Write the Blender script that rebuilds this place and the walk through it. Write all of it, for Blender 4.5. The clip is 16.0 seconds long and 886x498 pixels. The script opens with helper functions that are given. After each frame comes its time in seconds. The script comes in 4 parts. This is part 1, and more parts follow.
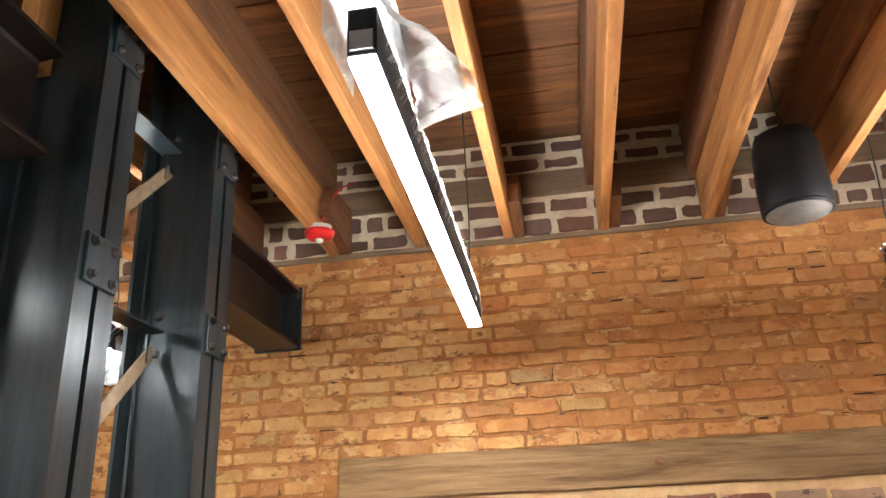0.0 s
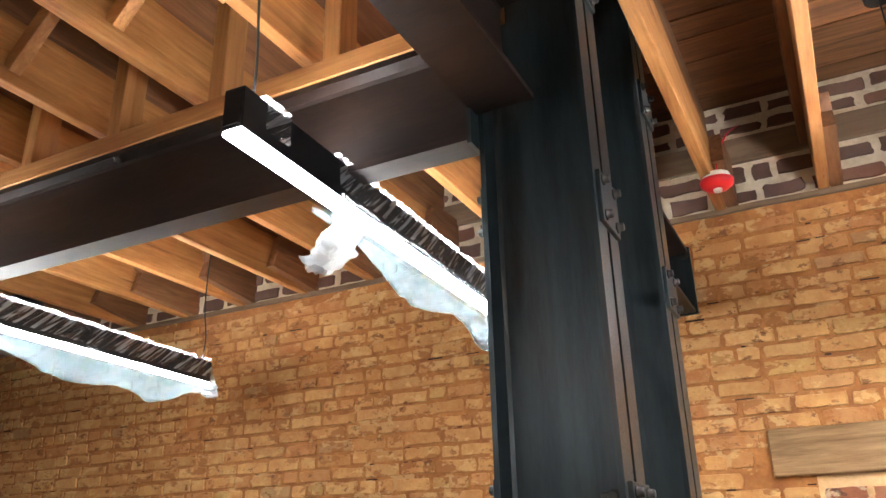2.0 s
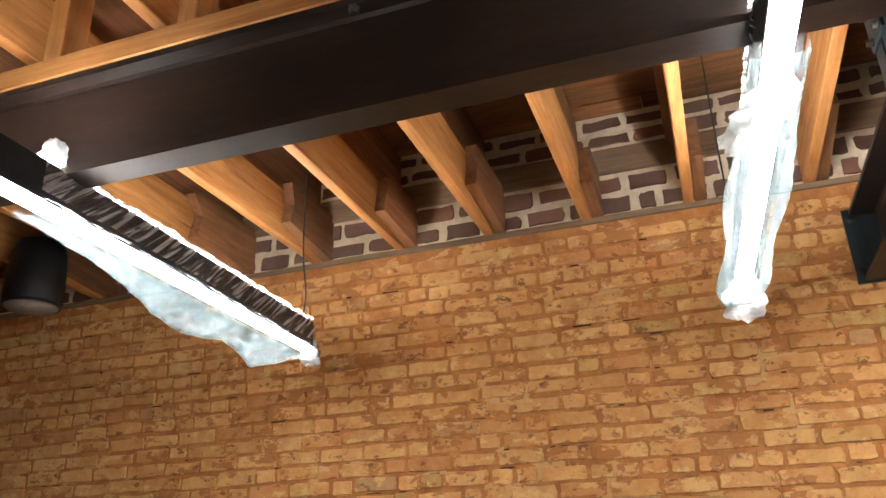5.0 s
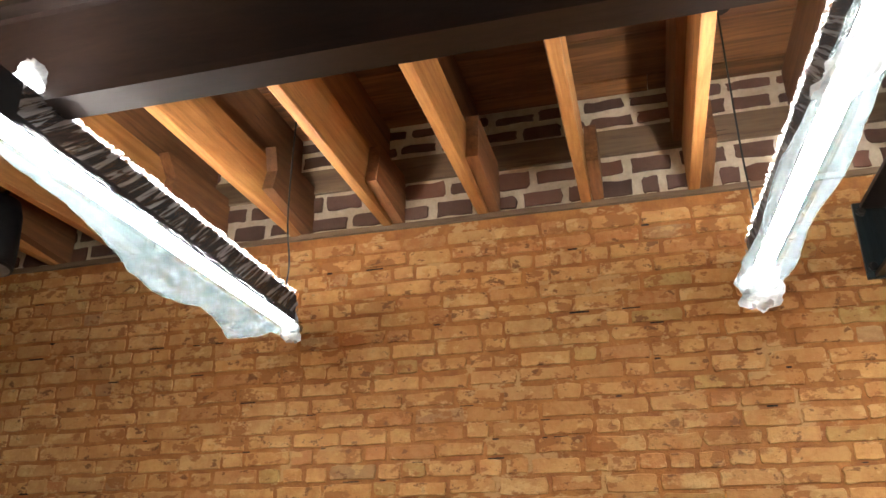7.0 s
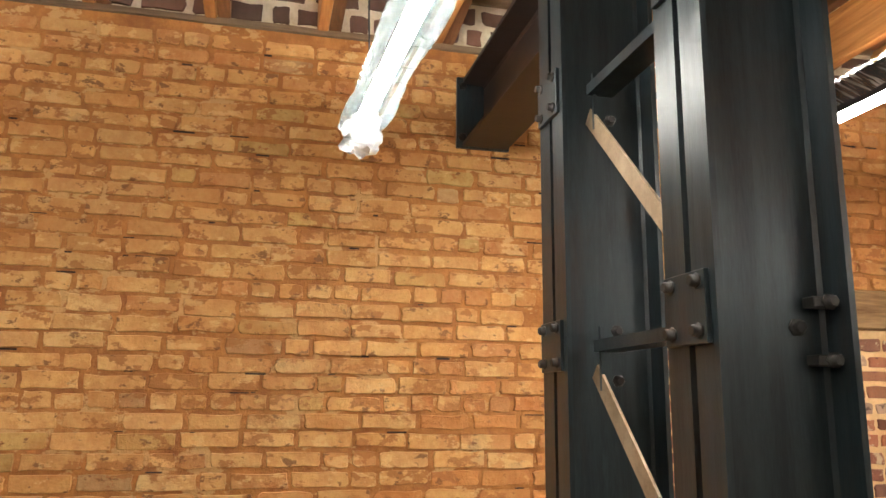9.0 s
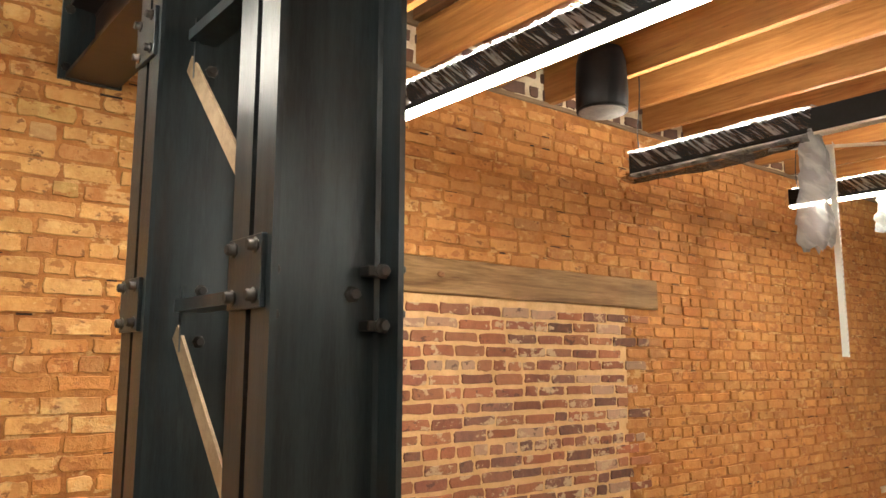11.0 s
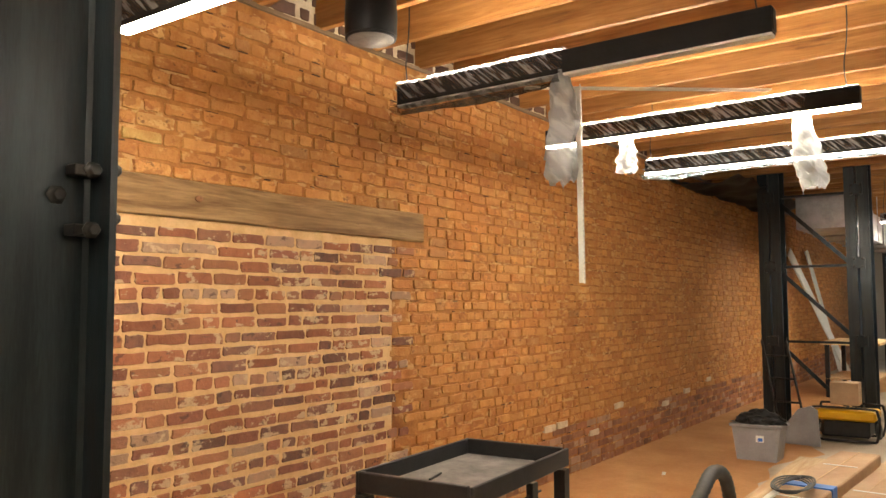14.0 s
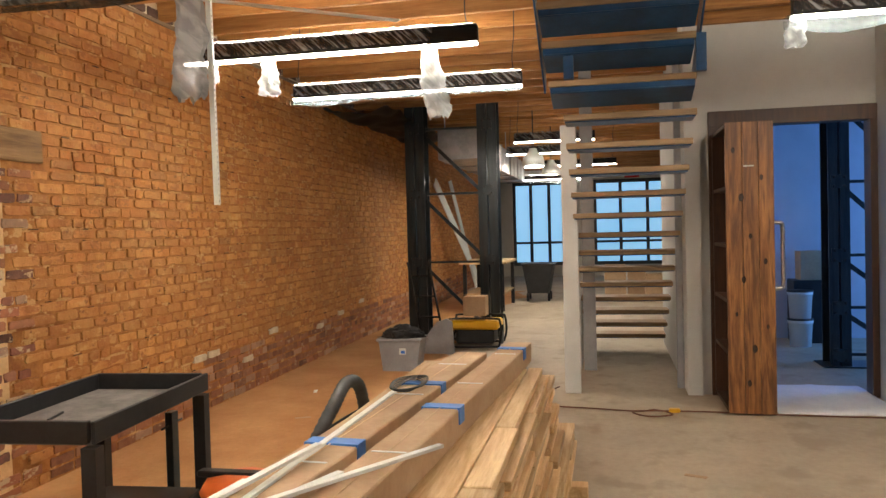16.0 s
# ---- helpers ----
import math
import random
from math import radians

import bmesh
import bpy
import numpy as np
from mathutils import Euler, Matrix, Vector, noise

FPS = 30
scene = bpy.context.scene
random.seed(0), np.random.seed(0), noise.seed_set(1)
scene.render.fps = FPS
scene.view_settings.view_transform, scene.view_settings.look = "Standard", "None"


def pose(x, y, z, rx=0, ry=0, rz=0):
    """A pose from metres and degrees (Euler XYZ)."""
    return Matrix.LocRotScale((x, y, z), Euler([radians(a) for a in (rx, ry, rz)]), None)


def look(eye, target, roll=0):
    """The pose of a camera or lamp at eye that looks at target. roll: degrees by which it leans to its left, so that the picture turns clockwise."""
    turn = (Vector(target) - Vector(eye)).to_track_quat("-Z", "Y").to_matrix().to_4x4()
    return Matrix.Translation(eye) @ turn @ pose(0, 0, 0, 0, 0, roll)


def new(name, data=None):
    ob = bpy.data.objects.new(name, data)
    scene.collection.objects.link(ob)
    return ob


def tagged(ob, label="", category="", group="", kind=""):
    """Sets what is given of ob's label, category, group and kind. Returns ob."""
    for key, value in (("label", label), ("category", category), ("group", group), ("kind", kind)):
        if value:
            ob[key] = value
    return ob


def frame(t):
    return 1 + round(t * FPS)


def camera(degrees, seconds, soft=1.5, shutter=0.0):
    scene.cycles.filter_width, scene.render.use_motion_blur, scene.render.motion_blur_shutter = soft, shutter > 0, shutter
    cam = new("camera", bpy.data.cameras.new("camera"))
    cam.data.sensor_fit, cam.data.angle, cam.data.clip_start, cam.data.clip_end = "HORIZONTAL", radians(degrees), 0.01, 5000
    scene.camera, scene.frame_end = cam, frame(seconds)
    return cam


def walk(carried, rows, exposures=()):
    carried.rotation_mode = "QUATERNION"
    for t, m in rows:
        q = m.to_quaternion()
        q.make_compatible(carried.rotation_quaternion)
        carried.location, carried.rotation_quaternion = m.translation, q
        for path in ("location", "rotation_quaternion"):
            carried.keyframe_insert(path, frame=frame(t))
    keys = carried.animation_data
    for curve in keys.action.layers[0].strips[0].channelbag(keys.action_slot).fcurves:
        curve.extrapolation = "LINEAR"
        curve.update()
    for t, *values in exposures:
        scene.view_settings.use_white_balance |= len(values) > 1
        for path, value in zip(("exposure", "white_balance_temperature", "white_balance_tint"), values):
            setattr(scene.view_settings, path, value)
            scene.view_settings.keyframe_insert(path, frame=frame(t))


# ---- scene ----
cam = camera(59.4, 16.0)
PATH = [
    (0, (3.504, 0.848, 1.614), (3.217, 2.685, 2.35), -2.4),
    (0.5, (3.416, 0.819, 1.607), (2.927, 2.608, 2.356), -2.6),
    (1, (3.235, 0.841, 1.595), (2.568, 2.569, 2.349), -2.0),
    (1.5, (3.001, 0.881, 1.598), (2.208, 2.556, 2.35), -1.5),
    (2, (2.757, 0.884, 1.583), (1.919, 2.541, 2.324), -1.3),
    (2.5, (2.498, 0.884, 1.576), (1.675, 2.553, 2.309), -1.4),
    (3, (2.244, 0.95, 1.572), (1.451, 2.633, 2.307), -1.5),
    (3.5, (2.024, 0.99, 1.561), (1.273, 2.689, 2.302), -1.7),
    (4, (1.796, 0.994, 1.581), (1.107, 2.716, 2.329), -1.9),
    (6.5, (1.228, 1.185, 1.571), (0.733, 2.965, 2.337), -1.1),
    (7, (1.212, 1.204, 1.571), (0.75, 2.998, 2.325), -0.7),
    (7.5, (1.21, 1.213, 1.572), (0.825, 3.041, 2.286), -0.2),
    (8, (1.225, 1.22, 1.549), (1.002, 3.1, 2.192), 0.3),
    (8.5, (1.248, 1.25, 1.514), (1.345, 3.178, 2.036), 0.4),
    (9, (1.324, 1.274, 1.5), (1.767, 3.185, 1.893), 0.6),
    (9.5, (1.417, 1.284, 1.488), (2.154, 3.118, 1.794), 1.0),
    (10, (1.448, 1.259, 1.499), (2.414, 2.991, 1.758), 0.9),
    (12.5, (1.56, 1.217, 1.522), (2.964, 2.596, 1.878), -0.7),
    (13, (1.571, 1.201, 1.509), (3.038, 2.526, 1.814), -0.5),
    (13.5, (1.581, 1.19, 1.479), (3.115, 2.454, 1.706), -0.4),
    (14, (1.591, 1.183, 1.456), (3.204, 2.357, 1.594), -0.2),
    (14.5, (1.611, 1.166, 1.431), (3.322, 2.199, 1.492), -0.2),
    (15, (1.643, 1.127, 1.409), (3.457, 1.97, 1.42), -0.6),
    (15.5, (1.652, 1.085, 1.414), (3.551, 1.712, 1.385), -1.1),
    (16, (1.659, 1.049, 1.406), (3.614, 1.468, 1.356), -1.5),
]
walk(cam, [(t, look(eye, target, roll)) for t, eye, target, roll in PATH], exposures=[(0, .12, 5900, 10), (2, .22, 5800, 10), (4, .28, 6000, 10), (7, .12, 6100, 10), (10, .25, 6700, 10), (12.5, .2, 7200, 10), (14.5, .08, 7400, 10), (16, -.12, 6900, 10)])

# ---- light ----
LAMP, UPLAMP = 130.0, 122.0
world = bpy.data.worlds.new("sky")
scene.world = world
world.use_nodes = True
wn = world.node_tree
sky = wn.nodes.new("ShaderNodeTexSky")
sky.sky_type = 'NISHITA'
sky.sun_disc = False
sky.sun_elevation = radians(35)
sky.sun_rotation = radians(200)
wn.links.new(sky.outputs[0], wn.nodes["Background"].inputs[0])
wn.nodes["Background"].inputs[1].default_value = 0.12
sun = new("sun", bpy.data.lights.new("sun", 'SUN'))
sun.data.energy, sun.data.angle, sun.data.color = 1.0, radians(10), (1, .95, .88)
sun.matrix_world = look((0, 0, 0), (0.5, 1, -1))

# ---- materials ----


def col(c):
    return (c[0], c[1], c[2], 1)


def material(name, a, b, rough=.7, metal=0.0, scale=6.0, fine=40.0, bump=.15, stretch=(1, 1, 1), c=None, island=0.0, obj=0.0, spec=.5, dist=.004, palette=None, broad=None, ramp_at=(.34, .66), warp=0.0, pmix=.45, flake=None):
    """Two-scale noise between two colours, with fine relief; island and obj: how much single pieces differ."""
    m = bpy.data.materials.new(name)
    m.use_nodes = True
    nt = m.node_tree
    n, l = nt.nodes, nt.links
    bsdf = n["Principled BSDF"]
    tc = n.new("ShaderNodeNewGeometry")
    mp = n.new("ShaderNodeMapping")
    mp.inputs["Scale"].default_value = stretch
    l.new(tc.outputs["Position"], mp.inputs[0])
    big, small = n.new("ShaderNodeTexNoise"), n.new("ShaderNodeTexNoise")
    big.inputs["Scale"].default_value, small.inputs["Scale"].default_value = scale, fine
    big.inputs["Detail"].default_value, small.inputs["Detail"].default_value = 5, 6
    big.inputs["Roughness"].default_value, small.inputs["Roughness"].default_value = .62, .7
    for t in (big, small):
        l.new(mp.outputs[0], t.inputs["Vector"])
    ramp = n.new("ShaderNodeValToRGB")
    ramp.color_ramp.elements[0].position, ramp.color_ramp.elements[1].position = ramp_at
    big.inputs["Distortion"].default_value = warp
    ramp.color_ramp.elements[0].color, ramp.color_ramp.elements[1].color = col(a), col(b)
    add = n.new("ShaderNodeMath")
    add.operation = 'MULTIPLY_ADD'
    l.new(small.outputs["Fac"], add.inputs[0])
    add.inputs[1].default_value, add.inputs[2].default_value = .45, -.22
    s2 = n.new("ShaderNodeMath")
    l.new(big.outputs["Fac"], s2.inputs[0])
    l.new(add.outputs[0], s2.inputs[1])
    l.new(s2.outputs[0], ramp.inputs[0])
    out = ramp.outputs[0]
    if c:
        spots = n.new("ShaderNodeTexNoise")
        spots.inputs["Scale"].default_value, spots.inputs["Detail"].default_value = scale * 2.7, 4
        l.new(mp.outputs[0], spots.inputs["Vector"])
        r2 = n.new("ShaderNodeValToRGB")
        r2.color_ramp.elements[0].position, r2.color_ramp.elements[1].position = .56, .66
        l.new(spots.outputs["Fac"], r2.inputs[0])
        mix = n.new("ShaderNodeMixRGB")
        l.new(r2.outputs[0], mix.inputs[0])
        l.new(out, mix.inputs[1])
        mix.inputs[2].default_value = col(c)
        out = mix.outputs[0]
    if palette:
        rnd = n.new("ShaderNodeNewGeometry" if island else "ShaderNodeObjectInfo")
        pr = n.new("ShaderNodeValToRGB")
        pr.color_ramp.interpolation = 'CONSTANT'
        el = pr.color_ramp.elements
        while len(el) < len(palette):
            el.new(.5)
        for k, (at, c2) in enumerate(palette):
            el[k].position, el[k].color = at, col(c2)
        mul = n.new("ShaderNodeMath")
        mul.operation = 'MULTIPLY_ADD'
        mul.inputs[1].default_value, mul.inputs[2].default_value = 7.31, .0
        fr = n.new("ShaderNodeMath")
        fr.operation = 'FRACT'
        l.new(rnd.outputs["Random Per Island" if island else "Random"], mul.inputs[0])
        l.new(mul.outputs[0], fr.inputs[0])
        l.new(fr.outputs[0], pr.inputs[0])
        mx = n.new("ShaderNodeMixRGB")
        mx.inputs[0].default_value = pmix
        l.new(out, mx.inputs[1])
        l.new(pr.outputs[0], mx.inputs[2])
        out = mx.outputs[0]
    for amount, node, socket in ((island, "ShaderNodeNewGeometry", "Random Per Island"), (obj, "ShaderNodeObjectInfo", "Random")):
        if amount:
            rnd = n.new(node)
            v = n.new("ShaderNodeMapRange")
            v.inputs[3].default_value, v.inputs[4].default_value = 1 - amount, 1 + amount
            l.new(rnd.outputs[socket], v.inputs[0])
            hsv = n.new("ShaderNodeHueSaturation")
            l.new(v.outputs[0], hsv.inputs["Value"])
            l.new(out, hsv.inputs["Color"])
            out = hsv.outputs[0]
    if broad:
        bt, br, bx = n.new("ShaderNodeTexNoise"), n.new("ShaderNodeMapRange"), n.new("ShaderNodeMixRGB")
        bt.inputs["Scale"].default_value, bt.inputs["Detail"].default_value = broad[1], 7
        bt.inputs["Roughness"].default_value = .68
        l.new(mp.outputs[0], bt.inputs["Vector"])
        br.inputs[1].default_value, br.inputs[2].default_value, br.inputs[4].default_value = .44, .64, broad[2]
        l.new(bt.outputs["Fac"], br.inputs[0])
        l.new(br.outputs[0], bx.inputs[0])
        l.new(out, bx.inputs[1])
        bx.inputs[2].default_value = col(broad[0])
        out = bx.outputs[0]
    for k, (tone, size, lo, hi, much) in enumerate(flake or ()):
        ft, fr, fx = n.new("ShaderNodeTexNoise"), n.new("ShaderNodeMapRange"), n.new("ShaderNodeMixRGB")
        fm = n.new("ShaderNodeMapping")
        fm.inputs["Location"].default_value, fm.inputs["Scale"].default_value = (3.1 * k, 1.7, 5.3 * k), (.75, 1, 1.15)
        l.new(mp.outputs[0], fm.inputs[0])
        l.new(fm.outputs[0], ft.inputs["Vector"])
        ft.inputs["Scale"].default_value, ft.inputs["Detail"].default_value, ft.inputs["Roughness"].default_value = size, 9, .66
        fr.inputs[1].default_value, fr.inputs[2].default_value, fr.inputs[4].default_value = lo, hi, much
        l.new(ft.outputs["Fac"], fr.inputs[0])
        l.new(fr.outputs[0], fx.inputs[0])
        l.new(out, fx.inputs[1])
        fx.inputs[2].default_value = col(tone)
        out = fx.outputs[0]
    l.new(out, bsdf.inputs["Base Color"])
    bsdf.inputs["Roughness"].default_value, bsdf.inputs["Metallic"].default_value = rough, metal
    bsdf.inputs["Specular IOR Level"].default_value = spec
    if bump:
        bp = n.new("ShaderNodeBump")
        bp.inputs["Strength"].default_value, bp.inputs["Distance"].default_value = bump, dist
        l.new(s2.outputs[0], bp.inputs["Height"])
        l.new(bp.outputs[0], bsdf.inputs["Normal"])
    return m


def wood(name, a, b, axis=0, rough=.65, obj=.18, scale=1.0, island=0.0):
    """Grain drawn out along one axis."""
    st = [14 * scale, 14 * scale, 14 * scale]
    st[axis] = 1.0 * scale
    return material(name, a, b, rough, 0, 1.6, 7, .3, tuple(st), obj=obj, island=island, dist=.003, warp=1.1, ramp_at=(.3, .7), broad=((a[0] * .75, a[1] * .7, a[2] * .65), .5, .6), flake=(((a[0] * .4, a[1] * .36, a[2] * .33), 1.1, .58, .68, .7), ((a[0] * .25, a[1] * .22, a[2] * .2), 3.2, .66, .7, .75)))


def glow(name, colour, strength):
    m = bpy.data.materials.new(name)
    m.use_nodes = True
    p = m.node_tree.nodes["Principled BSDF"]
    p.inputs["Base Color"].default_value = col((.8, .8, .8))
    p.inputs["Emission Color"].default_value = col(colour)
    p.inputs["Emission Strength"].default_value = strength
    return m


def film_plastic(name, tint, clear, rough=.18, folds=(2, 9, 1), gloss=.3, streak=.5):
    """Crinkled clear polythene; whiter streaks in its folds stand in for lamp glints."""
    m = bpy.data.materials.new(name)
    m.use_nodes = True
    nt = m.node_tree
    n, l = nt.nodes, nt.links
    n.remove(n["Principled BSDF"])
    outp = n["Material Output"]
    tr, gl, tl, df = n.new("ShaderNodeBsdfTransparent"), n.new("ShaderNodeBsdfGlossy"), n.new("ShaderNodeBsdfTranslucent"), n.new("ShaderNodeBsdfDiffuse")
    gl.inputs["Roughness"].default_value = rough
    tl.inputs["Color"].default_value = df.inputs["Color"].default_value = col(tint)
    tc, tex = n.new("ShaderNodeTexCoord"), n.new("ShaderNodeTexNoise")
    tex.inputs["Scale"].default_value, tex.inputs["Detail"].default_value = 5, 5
    tex.inputs["Distortion"].default_value = .7
    mr, mp = n.new("ShaderNodeMapping"), n.new("ShaderNodeMapping")
    mr.inputs["Rotation"].default_value = (radians(48), radians(20), 0)
    mp.inputs["Scale"].default_value = folds
    l.new(tc.outputs["Object"], mr.inputs[0])
    l.new(mr.outputs[0], mp.inputs[0])
    l.new(mp.outputs[0], tex.inputs["Vector"])
    bp = n.new("ShaderNodeBump")
    bp.inputs["Strength"].default_value, bp.inputs["Distance"].default_value = .9, .02
    l.new(tex.outputs["Fac"], bp.inputs["Height"])
    for s in (gl, tl, df):
        l.new(bp.outputs[0], s.inputs["Normal"])
    a, b, d = n.new("ShaderNodeMixShader"), n.new("ShaderNodeMixShader"), n.new("ShaderNodeMixShader")
    l.new(tl.outputs[0], a.inputs[1])
    l.new(df.outputs[0], a.inputs[2])
    a.inputs[0].default_value = .4
    l.new(gl.outputs[0], b.inputs[2])
    l.new(a.outputs[0], b.inputs[1])
    b.inputs[0].default_value = gloss
    # narrow streaks lose transparency, which paints the glints of lamps on the film
    rp = n.new("ShaderNodeMapRange")
    rp.inputs[1].default_value, rp.inputs[2].default_value = .43, .62
    rp.inputs[3].default_value, rp.inputs[4].default_value = clear, clear * streak
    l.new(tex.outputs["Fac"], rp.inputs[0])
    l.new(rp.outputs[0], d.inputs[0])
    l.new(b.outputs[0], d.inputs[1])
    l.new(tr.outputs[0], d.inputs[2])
    l.new(d.outputs[0], outp.inputs[0])
    return m


WASH = ((0, (.66, .39, .145)), (.26, (.61, .335, .11)), (.48, (.56, .275, .08)), (.68, (.69, .43, .18)), (.82, (.45, .165, .05)), (.92, (.39, .3, .09)), (.965, (.24, .18, .11)))
ORANGE = ((0, (.58, .27, .08)), (.3, (.52, .215, .058)), (.6, (.62, .32, .11)), (.82, (.4, .13, .04)), (.95, (.3, .16, .07)))
DARKS = ((0, (.38, .13, .055)), (.2, (.24, .085, .05)), (.36, (.45, .19, .085)), (.54, (.16, .085, .065)), (.66, (.56, .4, .27)), (.8, (.32, .15, .085)), (.93, (.07, .04, .035)))
BROWNS = ((0, (.12, .065, .045)), (.4, (.16, .085, .06)), (.7, (.1, .06, .05)), (.88, (.24, .1, .055)))
STAIN = ((.48, .2, .06), 2.6, .5)
FLAKE = (((.37, .15, .042), 10, .555, .575, .85), ((.2, .085, .03), 19, .595, .62, .85), ((.74, .5, .22), 13, .57, .6, .6))
M_BRICK = material("washed_brick", (.52, .245, .075), (.7, .43, .165), .92, 0, 15, 70, .8, island=.1, dist=.008, ramp_at=(.38, .6), palette=WASH, broad=STAIN, flake=FLAKE)
M_BRICKP = material("washed_brick_piece", (.52, .245, .075), (.7, .43, .165), .92, 0, 15, 70, .8, obj=.1, dist=.008, ramp_at=(.38, .6), palette=WASH, broad=STAIN, flake=FLAKE)
M_BRICKO = material("orange_washed_brick", (.45, .175, .045), (.64, .33, .11), .92, 0, 13, 70, .9, island=.14, dist=.012, ramp_at=(.36, .62), palette=ORANGE, broad=STAIN, flake=(((.36, .13, .04), 9, .565, .6, .7), ((.19, .075, .028), 18, .61, .64, .75), ((.7, .43, .17), 12, .58, .62, .55)))
M_MORTAR = material("red_clay_mortar", (.38, .15, .038), (.53, .24, .066), .95, 0, 11, 70, .9, dist=.012, broad=((.26, .09, .028), 8, .7), flake=(((.64, .4, .17), 9, .57, .6, .8),))
M_GAP = material("dark_joint_gap", (.012, .008, .006), (.04, .02, .012), .95, 0, 20, 60, .3)
M_OLDBRICK = material("old_dark_brick", (.24, .1, .05), (.42, .19, .085), .9, 0, 11, 50, .6, island=.2, dist=.008, palette=DARKS, pmix=.4, flake=(((.55, .38, .24), 12, .6, .64, .7), ((.13, .06, .04), 9, .6, .66, .5)))
M_OLDBRICKP = material("old_dark_brick_piece", (.16, .066, .046), (.37, .15, .08), .9, 0, 12, 60, .8, obj=.22, dist=.009, palette=DARKS, pmix=.55, flake=(((.6, .44, .27), 12, .56, .585, .85), ((.07, .035, .03), 15, .6, .63, .7)))
M_TANMORTAR = material("tan_mortar", (.62, .39, .18), (.78, .54, .28), .95, 0, 8, 60, .5)
M_UPBRICK = material("brown_upper_brick", (.1, .055, .04), (.17, .095, .07), .9, 0, 8, 40, .5, island=.15, dist=.006, palette=BROWNS)
M_WHITEMORTAR = material("pale_lime_mortar", (.56, .46, .32), (.76, .67, .52), .95, 0, 9, 60, .8, dist=.012)
M_JOIST = wood("orange_pine", (.3, .115, .024), (.52, .25, .075), 1)
M_JOISTX = wood("orange_pine_along", (.3, .115, .024), (.52, .25, .075), 0)
M_JOISTZ = wood("orange_pine_upright", (.3, .125, .03), (.48, .23, .07), 2)
M_OLDWOOD = wood("dark_old_wood", (.13, .055, .022), (.27, .12, .045), 1)
M_PLATEWOOD = wood("weathered_plate_wood", (.16, .1, .06), (.28, .19, .11), 0)
M_DECK = wood("brown_deck_boards", (.1, .042, .015), (.27, .12, .042), 0, island=.4, obj=0)
M_LINTEL = wood("weathered_lintel_wood", (.15, .075, .026), (.46, .29, .13), 0, .8, 0, .8)
# Teal and brown streaks in the colour stand in for reflections on the steel.
M_STEEL = material("black_mill_steel", (.011, .018, .022), (.033, .046, .052), .29, .3, 4, 60, .16, (5, 5, .4), flake=(((.045, .027, .019), 1.6, .56, .68, .5), ((.055, .075, .082), 5, .6, .7, .45)))
# The brown cast stands in for warm light reflected in black steel.
M_STEELWARM = material("warm_black_steel", (.012, .0085, .0075), (.034, .02, .016), .4, .35, 3, 40, .1, (.4, 2, 2))
M_BOLT = material("dark_bolt_steel", (.03, .03, .03), (.06, .055, .05), .45, .7, 20, 90, .2)
M_TANSTEEL = material("tan_flat_bar", (.24, .17, .1), (.36, .27, .17), .7, .1, 12, 60, .2)
M_LAMP = material("black_lamp_housing", (.003, .003, .0035), (.007, .007, .008), .5, 0, 10, 80, .05, spec=.25)
M_GLOW = glow("lit_diffuser", (1, .94, .84), LAMP)
M_UPGLOW = glow("lit_top_strip", (1, .94, .84), UPLAMP)
M_OFF = material("unlit_diffuser", (.7, .7, .68), (.78, .78, .76), .5, 0, 9, 60, .05)
M_WRAP = film_plastic("clear_crinkled_wrap", (.6, .61, .62), .95, .2, (1.5, 15, 1), .28, .25)
# Same film as M_RAG, its tint darkened to hold down the diffuser's light.
M_WRAPW = film_plastic("dimmed_milky_wrap", (.036, .046, .049), .48, .3, (4, 7, 3), .03, .4)
M_RAG = film_plastic("white_bunched_film", (.48, .51, .525), .45, .3, (3, 4, 1), .12, .35)
M_FADEDTAPE = material("faded_blue_tape", (.04, .17, .58), (.08, .25, .66), .6, 0, 8, 60, .05)
M_CORD = material("brown_cord_rubber", (.09, .03, .015), (.17, .06, .025), .6, 0, 30, 90, .1)
M_CABLE = material("black_cable", (.01, .01, .01), (.02, .02, .02), .5, 0, 30, 90, 0)
M_FLOOR = material("dusty_concrete_floor", (.36, .285, .2), (.48, .395, .285), .72, 0, 1.1, 18, .2, c=(.35, .275, .19), flake=(((.27, .19, .12), 2.2, .6, .68, .5), ((.5, .42, .32), 14, .66, .7, .35)))
M_DUSTRED = material("brick_dust", (.46, .22, .08), (.58, .31, .13), .95, 0, 2, 30, .2, broad=((.42, .19, .07), 1.3, .5), flake=(((.3, .13, .05), 2.6, .68, .72, .5),))
M_DRYWALL = material("grey_white_paint", (.55, .54, .51), (.62, .61, .58), .8, 0, 2, 80, .06)
M_DARKWALL = material("dark_plain_wall", (.06, .045, .035), (.1, .075, .055), .9, 0, 2, 30, .1)
# Blue daylight reflected by the dark steel is mixed into its colour.
M_STAIR = material("dark_steel_blue_daylight", (.008, .045, .12), (.014, .08, .21), .3, .3, 5, 50, .06)
M_TREAD = wood("oak_tread", (.26, .16, .08), (.4, .27, .15), 1)
M_DOOR = material("stained_plank", (.12, .045, .015), (.38, .165, .052), .5, 0, 2.0, 14, .4, (6, 6, .5), c=(.1, .036, .013), obj=.22, dist=.006, warp=2.2, ramp_at=(.36, .66), broad=((.09, .032, .011), 2.4, .75))
M_KNOT = material("dark_knot", (.012, .005, .003), (.04, .015, .006), .55, 0, 30, 90, .4)
M_FRAME = wood("dark_stain_and_inner_shade", (.05, .022, .012), (.1, .045, .022), 2, .5)
